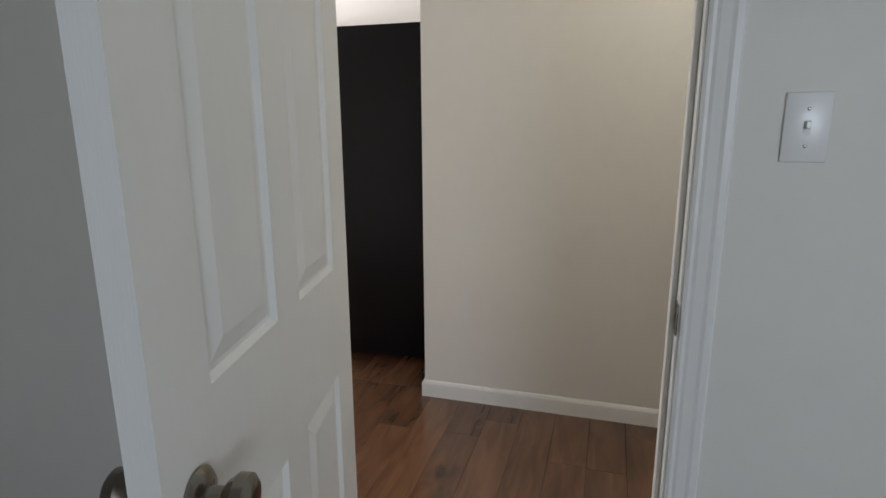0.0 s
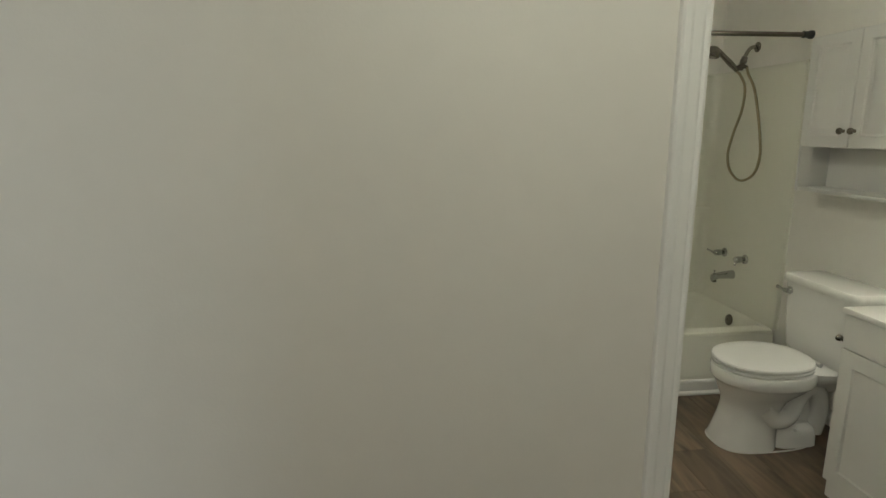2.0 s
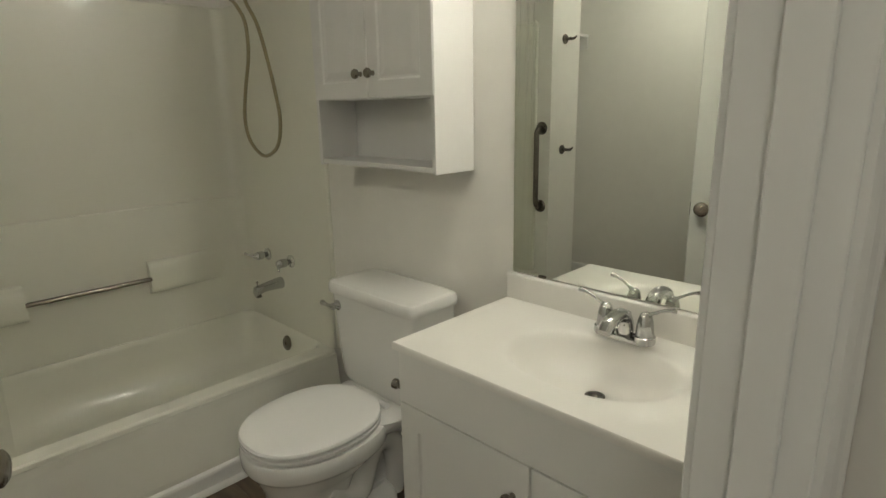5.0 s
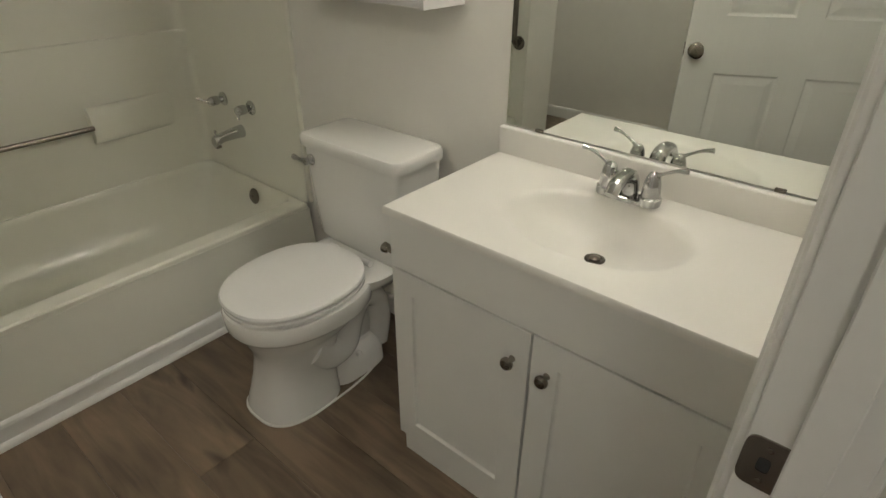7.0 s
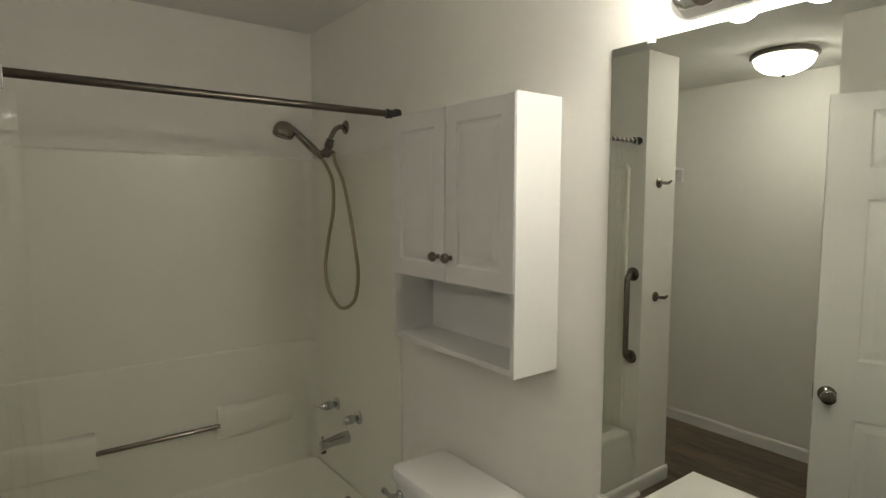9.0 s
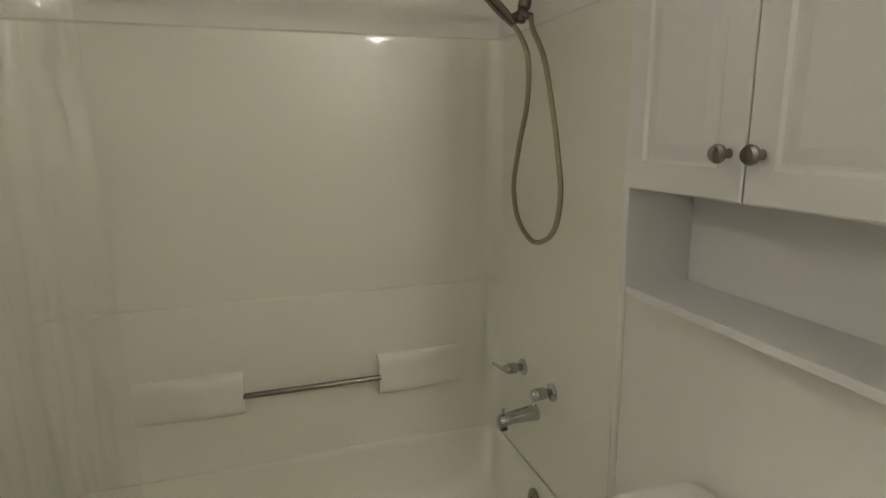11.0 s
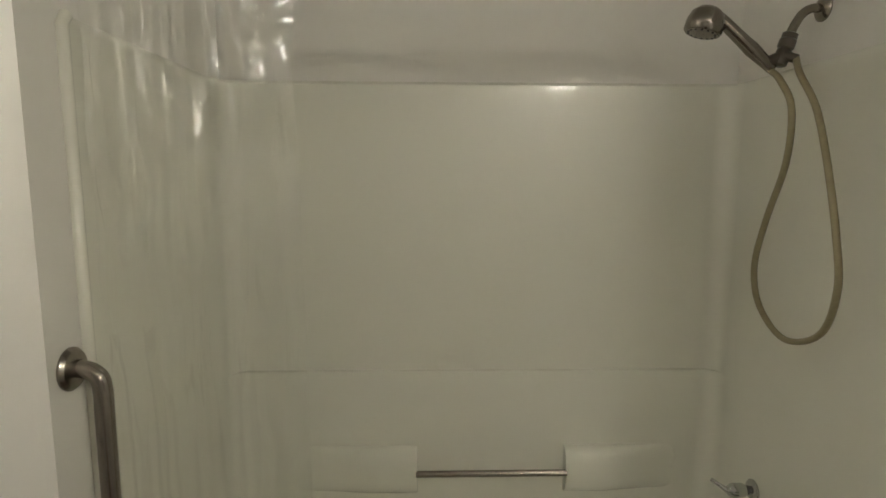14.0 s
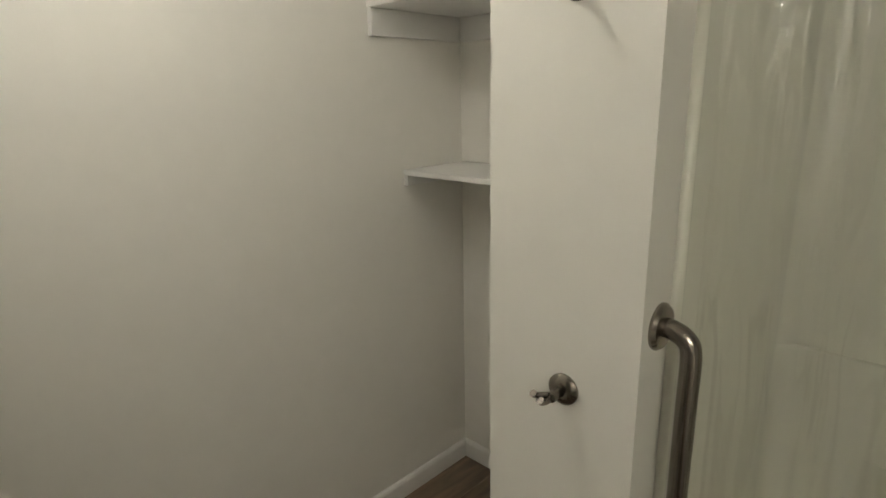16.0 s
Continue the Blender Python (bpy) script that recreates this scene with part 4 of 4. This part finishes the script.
def vanity_top():
    root = thing("sink_countertop", "white cultured marble top with a moulded oval sink", "countertop")
    x0, x1, y0, y1, z = 1.721, 2.198, 1.610, 2.448, 0.809
    cx, cy = 1.958, 2.036
    n = 96
    rect = []
    for i in range(n):
        t = 2 * math.pi * i / n
        c, s = math.cos(t), math.sin(t)
        k = min((x1 - cx if c > 0 else cx - x0) / max(abs(c), 1e-6), (y1 - cy if s > 0 else cy - y0) / max(abs(s), 1e-6))
        rect.append((cx + k * c, cy + k * s))
    # put ring points on the corners
    for qx, qy in ((x0, y0), (x0, y1), (x1, y0), (x1, y1)):
        i = min(range(n), key=lambda j: (rect[j][0] - qx) ** 2 + (rect[j][1] - qy) ** 2)
        rect[i] = (qx, qy)

    def inset(e, zz):
        return [Vector((min(max(x, x0 + e), x1 - e), min(max(y, y0 + e), y1 - e), zz)) for x, y in rect]
    rings = [inset(0, z - 0.02), inset(0, z - 0.005), inset(0.0025, z - 0.001), inset(0.006, z)]
    # a soft outer dish, a rounded rim, then the bowl that falls back towards the drain
    for a, b, dz, back in ((0.186, 0.262, 0.0, 0.0), (0.172, 0.240, 0.0012, 0.0), (0.160, 0.222, 0.003, 0.0), (0.152, 0.212, 0.006, 0.0), (0.146, 0.204, 0.012, 0.001), (0.139, 0.195, 0.024, 0.003), (0.129, 0.182, 0.042, 0.007),
                           (0.115, 0.163, 0.062, 0.012), (0.097, 0.138, 0.080, 0.018), (0.075, 0.106, 0.094, 0.024), (0.050, 0.070, 0.103, 0.029), (0.030, 0.036, 0.107, 0.032), (0.022, 0.022, 0.108, 0.034)):
        rings.append([Vector((cx + back + a * math.cos(2 * math.pi * i / n), cy + b * math.sin(2 * math.pi * i / n), z - dz)) for i in range(n)])
    part("slab", loft(rings, caps=(False, True)), M_CULT, root, smooth=True)
    part("backsplash", bx(x1 - 0.021, x1, y0, y1, z - 0.004, 0.885, 0.006, 3), M_CULT, root, smooth=True)
    part("drain_ring", lathe([(0.024, 0), (0.024, 0.002), (0.018, 0.0035), (0.015, 0.001), (0.001, 0.001)], Matrix.Translation((cx + 0.034, cy, z - 0.1081)), 24), M_BRONZE, root, "dark metal drain", True)
    part("drain_stopper", lathe([(0.0135, 0), (0.0135, 0.003), (0.009, 0.006), (0.001, 0.007)], Matrix.Translation((cx + 0.034, cy, z - 0.1065)), 20), M_BRONZE, root, "", True)
    return root


vanity_top()


def sink_faucet():
    root = thing("sink_faucet", "chrome two-handle sink faucet on the vanity top", "faucet")
    x, y, z = 2.118, 2.034, 0.811
    part("base_plate", loft([oval(x, y, zz, a, b, 40, 4) for zz, a, b in ((z, 0.0245, 0.074), (z + 0.006, 0.0245, 0.074), (z + 0.010, 0.022, 0.071), (z + 0.012, 0.016, 0.064))]), M_CHROME, root, smooth=True)
    pts = smooth_path([(x + 0.004, y, z + 0.010), (x + 0.002, y, z + 0.040), (x - 0.012, y, z + 0.062), (x - 0.042, y, z + 0.070), (x - 0.080, y, z + 0.060), (x - 0.100, y, z + 0.042)], 6)
    part("spout", sweep(pts, [0.0225 - 0.0065 * i / len(pts) for i in range(len(pts))], 18, flat=0.8), M_CHROME, root, smooth=True)
    for s in (-1, 1):
        c = y + s * 0.052
        h = part("handle", lathe([(0.0255, z + 0.002), (0.0265, z + 0.008), (0.026, z + 0.019), (0.0225, z + 0.0215), (0.0215, z + 0.0225), (0.0215, z + 0.026), (0.0195, z + 0.048), (0.0175, z + 0.060), (0.0165, z + 0.062), (0.0165, z + 0.064), (0.0135, z + 0.073), (0.008, z + 0.079), (0.002, z + 0.081)], Matrix.Translation((x, c, 0)), 24), M_CHROME, root, "", True)
        pts = smooth_path([(x, c + s * 0.004, z + 0.072), (x - 0.003, c + s * 0.020, z + 0.082), (x - 0.006, c + s * 0.046, z + 0.096), (x - 0.008, c + s * 0.072, z + 0.102)], 5)
        part("lever", sweep(pts, [0.0066 - 0.0030 * math.sin(math.pi * i / (len(pts) - 1)) for i in range(len(pts))], 14), M_CHROME, h, "", True)
    part("lift_rod", lathe([(0.0025, z + 0.016), (0.0025, z + 0.052), (0.0055, z + 0.054), (0.0055, z + 0.062), (0.002, z + 0.064)], Matrix.Translation((x + 0.020, y, 0)), 12), M_CHROME, root, "", True)
    return root


sink_faucet()

mirror = thing("wall_mirror", "frameless wall mirror held by clear clips above the vanity", "mirror")
part("glass", bx(2.194, 2.1995, 1.650, 2.437, 0.8885, 2.005, 0.0015, 1), M_MIRROR, mirror)
for cyy in (1.745, 2.330):
    part("clip", bx(2.187, 2.1995, cyy - 0.008, cyy + 0.008, 1.996, 2.024, 0.003, 2), M_CLIP, mirror, "clear plastic clip", True)
    part("clip", bx(2.189, 2.1995, cyy - 0.011, cyy + 0.011, 0.8865, 0.894, 0.001, 1), M_NICKEL, mirror, "small metal clip")


def vanity_light():
    root = thing("vanity_light", "chrome bar vanity light with three lit globe bulbs", "wall lamp")
    y0, y1, z0, z1 = 1.805, 2.285, 2.027, 2.126
    zc, hw = (z0 + z1) / 2, (z1 - z0) / 2

    def stadium(e, x):
        out = []
        r = hw - e
        for i in range(17):
            a = math.pi * i / 16
            out.append(Vector((x, y1 - hw + r * math.sin(a), zc + r * math.cos(a))))
        for i in range(17):
            a = math.pi * i / 16
            out.append(Vector((x, y0 + hw - r * math.sin(a), zc - r * math.cos(a))))
        return out
    rings = [stadium(0.0, XE), stadium(0.0, 2.192)]
    for k in range(4):
        rings += [stadium(0.001 + 0.004 * k, 2.190 - 0.006 * k), stadium(0.003 + 0.004 * k, 2.187 - 0.006 * k)]
    rings += [stadium(0.020, 2.166), stadium(0.026, 2.165)]
    part("back_plate", loft(rings, caps=(True, True)), M_CHROME, root, smooth=True)
    for y in (2.190, 2.034, 1.878):
        part("socket", lathe([(0.034, 0), (0.034, 0.004), (0.022, 0.010), (0.020, 0.040), (0.017, 0.045)], aim((2.1655, y, zc - 0.006), (-1, 0, 0)), 24), M_NICKEL, root, "", True)
        c = Vector((2.076, y, zc - 0.006))
        prof = [(0.0145, 0.052)] + [(0.0395 * math.sin(a), -0.0395 * math.cos(a) + 0.0) for a in [math.pi - 0.38 - k * (math.pi - 0.40) / 18 for k in range(19)]]
        part("bulb", lathe([(r, h) for r, h in prof], aim(c, (1, 0, 0)), 28), M_BULB, root, "lit round globe bulb", True)
    return root


vanity_light()


def wall_cabinet():
    root = thing("wall_cabinet", "white two-door wall cabinet with an open shelf below", "cabinet")
    x0, x1, y0, y1, z0, z1, zd = 2.050, 2.199, 2.594, 3.184, 1.180, 1.916, 1.400
    t = 0.016
    part("side_panel", bx(x0 - 0.0155, x1, y0, y0 + t, z0, z1, 0.001, 1), M_CAB, root)
    part("side_panel", bx(x0 - 0.0155, x1, y1 - t, y1, z0, z1, 0.001, 1), M_CAB, root)
    part("top_panel", bx(x0, x1, y0 + t, y1 - t, z1 - t, z1, 0.0, 1), M_CAB, root)
    part("shelf_board", bx(x0, x1, y0 + t, y1 - t, zd, zd + t, 0.0, 1), M_CAB, root)
    part("bottom_board", bx(x0 - 0.010, x1, y0 + t, y1 - t, z0 + 0.004, z0 + 0.004 + t, 0.001, 1), M_CAB, root)
    part("back_board", bx(x1 - 0.006, x1 - 0.001, y0 + t, y1 - t, z0 + 0.02, z1 - t, 0.0, 1), M_CAB, root)
    mid = (y0 + y1) / 2
    for a, b, ky in ((y0 + 0.002, mid - 0.0015, mid - 0.031), (mid + 0.0015, y1 - 0.002, mid + 0.031)):
        f = x0 - 0.018
        za, zb = zd + 0.001, z1 - 0.001
        bm = bmesh.new()

        def ring(i, x):
            return [Vector((x, a + i, za + i)), Vector((x, b - i, za + i)), Vector((x, b - i, zb - i)), Vector((x, a + i, zb - i))]
        loft([ring(0, x0 - 0.0003), ring(0, f + 0.003), ring(0.003, f), ring(0.052, f), ring(0.058, f + 0.005), ring(0.064, f + 0.0055), ring(0.086, f + 0.001)], bm=bm)
        d = part("door", bm, M_CAB, root)
        knob("knob", (f - 0.0003, ky, 1.476), (-1, 0, 0), M_NICKEL, d)
    return root


wall_cabinet()

holder = thing("toilet_paper_holder", "nickel toilet paper holder post fixed to the vanity side", "paper holder")
part("rose", lathe([(0.022, 0), (0.022, 0.004), (0.014, 0.009)], aim((1.76, VY1 - 0.002, 0.665), (0, 1, 0)), 22), M_NICKEL, holder, "", True)
part("post", lathe([(0.009, 0.006), (0.008, 0.04), (0.013, 0.046), (0.014, 0.056), (0.008, 0.062)], aim((1.76, VY1 - 0.002, 0.665), (0, 1, 0)), 18), M_NICKEL, holder, "", True)

dome = thing("ceiling_light", "lit frosted dome ceiling light with a nickel rim", "ceiling lamp")
part("rim", lathe([(0.155, 0), (0.165, -0.012), (0.168, -0.028), (0.150, -0.036)], Matrix.Translation((0.03, 2.95, TOP + 0.001)), 40), M_NICKEL, dome, "", True)
part("bowl", lathe([(0.149, -0.034)] + [(0.146 * math.cos(k * math.pi / 20), -0.036 - 0.085 * math.sin(k * math.pi / 20)) for k in range(1, 10)] + [(0.004, -0.121)], Matrix.Translation((0.03, 2.95, TOP + 0.001)), 40), M_DOME, dome, "glowing frosted glass bowl", True)
part("finial", lathe([(0.010, -0.119), (0.010, -0.127), (0.004, -0.136)], Matrix.Translation((0.03, 2.95, TOP + 0.001)), 14), M_NICKEL, dome, "", True)

# unseen dome lamp, added overhead to brighten the hall wall
hall_fill_lamp = thing("hall_fill_light", "added unseen dome lamp that brightens the hall", "ceiling lamp")
part("rim", lathe([(0.135, 0), (0.145, -0.012), (0.148, -0.028), (0.130, -0.036)], Matrix.Translation((0.3, 0.9, TOP + 0.001)), 40), M_NICKEL, hall_fill_lamp, "", True)
part("bowl", lathe([(0.129, -0.034)] + [(0.126 * math.cos(k * math.pi / 20), -0.036 - 0.075 * math.sin(k * math.pi / 20)) for k in range(1, 10)] + [(0.004, -0.111)], Matrix.Translation((0.3, 0.9, TOP + 0.001)), 40), M_HALL_FILL, hall_fill_lamp, "glowing frosted glass bowl", True)

switch = thing("light_switch", "white plastic toggle switch plate on the bedroom wall", "light switch")
part("plate", bx(0.248, 0.318, 0.1535, 0.1598, 1.258, 1.373, 0.0028, 2), M_PLATE, switch, smooth=True)
part("toggle_slot", bx(0.2775, 0.2885, 0.1528, 0.1536, 1.303, 1.328, 0.0003, 1), M_CAULK, switch)
part("toggle", bx(0.2795, 0.2865, 0.1440, 0.1545, 1.314, 1.326, 0.0015, 2), M_PLATE, switch)
for z in (1.285, 1.346):
    part("screw", lathe([(0.003, 0), (0.003, 0.0008), (0.001, 0.0012)], aim((0.283, 0.1535, z), (0, -1, 0)), 12), M_NICKEL, switch)


# ---- hall and living room ----
def fridge():
    root = thing("refrigerator", "black textured refrigerator seen from its side", "refrigerator")
    x0, x1, y0, y1, z1 = -1.55, -0.88, 1.86, 2.585, 1.81
    part("body", bx(x0, x1, y0, y1, 0.030, z1, 0.006, 2), M_FRIDGE, root, "black side panels", True)
    part("fridge_door", bx(x0 - 0.072, x0 - 0.006, y0, y1, 0.115, z1 + 0.004, 0.010, 3), M_FRIDGE, root, "", True)
    part("gasket", bx(x0 - 0.008, x0, y0 + 0.004, y1 - 0.012, 0.12, z1 - 0.005, 0.0, 1), M_BLACK, root)
    part("kick_grille", bx(x0 - 0.045, x0 + 0.01, y0 + 0.01, y1 - 0.01, 0.012, 0.105, 0.006, 2), M_BLACK, root, "black kick grille")
    part("hinge_cap", bx(x0 - 0.06, x0 + 0.075, y0 + 0.012, y0 + 0.075, z1 + 0.004, z1 + 0.026, 0.008, 3), M_BLACK, root, "black hinge cover", True)
    for fx in (x0 + 0.05, x1 - 0.05):
        for fy in (y0 + 0.05, y1 - 0.05):
            part("foot", lathe([(0.02, 0.001), (0.02, 0.012), (0.01, 0.014), (0.01, 0.034)], Matrix.Translation((fx, fy, 0.0)), 14), M_BLACK, root)
    return root


fridge()


def sliding_door():
    root = tagged(thing("sliding_door", "white framed sliding glass patio door", "sliding door"), kind="structure")
    f = 0.10
    part("frame", bx(-4.55, -4.46, SY0, SY0 + 0.05, 0, 2.045, 0.003, 1), M_TRIM, root)
    part("frame", bx(-4.55, -4.46, SY1 - 0.05, SY1, 0, 2.045, 0.003, 1), M_TRIM, root)
    part("head_frame", bx(-4.55, -4.46, SY0 + 0.05, SY1 - 0.05, 1.995, 2.045, 0.003, 1), M_TRIM, root)
    part("sill_frame", bx(-4.55, -4.46, SY0 + 0.05, SY1 - 0.05, 0.0, 0.035, 0.003, 1), M_TRIM, root)
    mid = (SY0 + SY1) / 2
    for y0, y1, x in ((SY0 + 0.05, mid + 0.35, -4.495), (mid + 0.29, SY1 - 0.05, -4.535)):
        bm = bx(x, x + 0.03, y0, y0 + f, 0.036, 1.994, 0.002, 1)
        bx(x, x + 0.03, y1 - f, y1, 0.036, 1.994, 0.002, 1, bm)
        bx(x, x + 0.03, y0 + f, y1 - f, 0.036, 0.036 + 0.09, 0.002, 1, bm)
        bx(x, x + 0.03, y0 + f, y1 - f, 1.93, 1.994, 0.002, 1, bm)
        p = part("sash", bm, M_TRIM, root)
        g = part("pane", bx(x + 0.012, x + 0.017, y0 + f, y1 - f, 0.126, 1.93), M_GLASS, p)
        g.visible_shadow = False
    part("handle", bx(-4.46, -4.435, SY0 + 0.075, SY0 + 0.10, 0.92, 1.10, 0.006, 2), M_TRIM, root)
    bm = casing_run(None, (-4.46, SY0, 0), (-4.46, SY0, 2.1), (1, 0, 0), (0, -1, 0), w=0.09)
    casing_run(bm, (-4.46, SY1, 0), (-4.46, SY1, 2.1), (1, 0, 0), (0, 1, 0), w=0.09)
    casing_run(bm, (-4.46, SY0 - 0.09, 2.05), (-4.46, SY1 + 0.09, 2.05), (1, 0, 0), (0, 0, 1), w=0.09)
    part("casing", bm, M_TRIM, root)
    rail = part("blind_rail", bx(-4.445, -4.37, SY0 - 0.15, SY1 + 0.15, 2.20, 2.25, 0.004, 1), M_TRIM, root, "white blind head rail")
    return root


sliding_door()

bay = tagged(thing("bay_window", "white framed window with a deep wooden sill", "window"), kind="structure")
part("sill", bx(-4.55, -4.34, BY0 - 0.03, BY1 + 0.04, 0.421, 0.455, 0.006, 2), M_TRIM, bay)
part("apron", bx(-4.459, -4.438, BY0, BY1, 0.33, 0.42, 0.004, 1), M_TRIM, bay)
for y in (BY0, (BY0 + BY1) / 2 - 0.025, BY1 - 0.05):
    part("mullion", bx(-4.54, -4.49, y, y + 0.05, 0.456, 2.098, 0.003, 1), M_TRIM, bay)
for z in (0.456, 2.05):
    for y in (BY0 + 0.05, (BY0 + BY1) / 2 + 0.025):
        part("rail", bx(-4.54, -4.49, y, y + (BY1 - BY0) / 2 - 0.075, z, z + 0.048, 0.003, 1), M_TRIM, bay)
for y in (BY0 + 0.05, (BY0 + BY1) / 2 + 0.025):
    g = part("pane", bx(-4.518, -4.513, y, y + (BY1 - BY0) / 2 - 0.075, 0.504, 2.05), M_GLASS, bay)
    g.visible_shadow = False
bed_window = tagged(thing("bedroom_window", "white framed bedroom window", "window"), kind="structure")
for x in (0.851, 1.525, 2.20):
    part("mullion", bx(x, x + 0.049, -3.48, -3.43, 0.851, 2.149, 0.003, 1), M_TRIM, bed_window)
part("sill", bx(0.8, 2.29, -3.399, -3.33, 0.83, 0.86, 0.004, 1), M_TRIM, bed_window)

# ---- outside ----
tagged(part("ground", bx(-80, 60, -60, 80, -0.32, -0.20), M_GRASS), "lawn and ground around the house", kind="structure")
patio = tagged(part("patio", bx(-6.1, -4.56, 3.6, 9.2, -0.20, -0.06, 0.01, 1), M_PAVER), "red paver patio beside the house", kind="structure")
patio_cover = thing("patio_cover", "pale painted patio roof along the house wall", "patio cover")
part("roof_deck", loft([[Vector((x, y, z)) for x, z in ((-5.75, 2.04), (-4.57, 2.30), (-4.57, 2.36), (-5.75, 2.10))] for y in (3.6, 9.2)]), M_SIDING, patio_cover)
part("beam", bx(-5.81, -5.71, 3.6, 9.2, 1.93, 2.035, 0.004, 1), M_SIDING, patio_cover)
fence = thing("fence", "weathered wooden board fence around the yard", "fence")
for k in range(40):
    y = 8.46 + 0.147 * k
    part("board", bx(-6.98, -6.96, y, y + 0.141, -0.19, 1.47 + 0.008 * math.sin(k * 2.3), 0.003, 1), M_FENCE, fence)
for z in (0.0, 0.66, 1.36):
    part("rail", bx(-6.958, -6.92, 8.46, 14.3, z, z + 0.09, 0.003, 1), M_FENCE, fence)
for y in (8.47, 10.6, 12.8):
    part("post", bx(-6.92, -6.83, y, y + 0.11, -0.2, 1.54, 0.004, 1), M_FENCE, fence)
shed = thing("neighbour_shed", "lap-sided shed wall near the fence", "shed")
part("wall", bx(-7.5, -7.05, 6.6, 8.40, -0.2, 1.30), M_SIDING, shed)
for k in range(9):
    part("siding_board", loft([[Vector((x, y, z)) for x, z in ((-7.05, -0.19 + 0.165 * k), (-7.012, -0.19 + 0.165 * k), (-7.035, -0.03 + 0.165 * k), (-7.05, -0.03 + 0.165 * k))] for y in (6.59, 8.41)]), M_SIDING, shed)
part("roof", loft([[Vector((x, y, z)) for x, z in ((-7.6, 1.52), (-6.93, 1.30), (-6.93, 1.34), (-7.6, 1.56))] for y in (6.5, 8.43)]), M_SIDING, shed)


# ---- floors ----
def plank_floor(name, label, x0, x1, y0, y1, w, length, material, seed, cap=300):
    """Planks laid along y on a dark bed, with staggered ends; those past the cap are one piece."""
    root = tagged(part(name, bx(x0, x1, y0, y1, -0.12, -0.0062), M_SUB), label, kind="structure")
    rng = random.Random(seed)
    shared, made, rest = {}, 0, bmesh.new()
    x = x0
    while x < x1 - 0.005:
        xe = min(x + w, x1)
        y = y0 - rng.uniform(0, length)
        while y < y1 - 0.005:
            ye = min(y + length, y1)
            ys = max(y, y0)
            if ye - ys > 0.02:
                if made < cap:
                    key = (round(xe - x, 3), round(ye - ys, 3))
                    if key not in shared:
                        bm = bx(0.0004, key[0] - 0.0004, 0.0004, key[1] - 0.0004, -0.006, 0.0, 0.0009, 1)
                        me = bpy.data.meshes.new("plank")
                        bm.to_mesh(me)
                        bm.free()
                        me.materials.append(material)
                        shared[key] = me
                    ob = new("plank", shared[key])
                    ob.location = (x, ys, 0)
                    ob.parent = root
                    made += 1
                else:
                    bx(x + 0.0004, xe - 0.0004, ys + 0.0004, ye - 0.0004, -0.006, 0.0, 0.0, 1, rest)
            y += length
        x += w
    if rest.verts:
        tagged(part("planks", rest, material, root), kind="stuff")
    else:
        rest.free()
    return root


plank_floor("floor_bathroom", "grey-brown oak-look vinyl plank floor", -0.54, 2.2, 1.575, 4.3, 0.182, 1.22, M_BATH_PLANK, 3)
plank_floor("floor_hall", "reddish-brown wood-look plank floor", -4.46, 1.57, 0.16, 1.5745, 0.152, 1.2, M_HALL_PLANK, 5)
plank_floor("floor_living", "reddish-brown wood-look plank floor by the patio door", -4.46, -0.85, 1.575, 7.5, 0.152, 1.2, M_HALL_PLANK, 8)
plank_floor("floor_bedroom", "reddish-brown wood-look plank floor in the bedroom", -2.1, 2.3, -3.4, 0.1595, 0.152, 1.2, M_HALL_PLANK, 9)
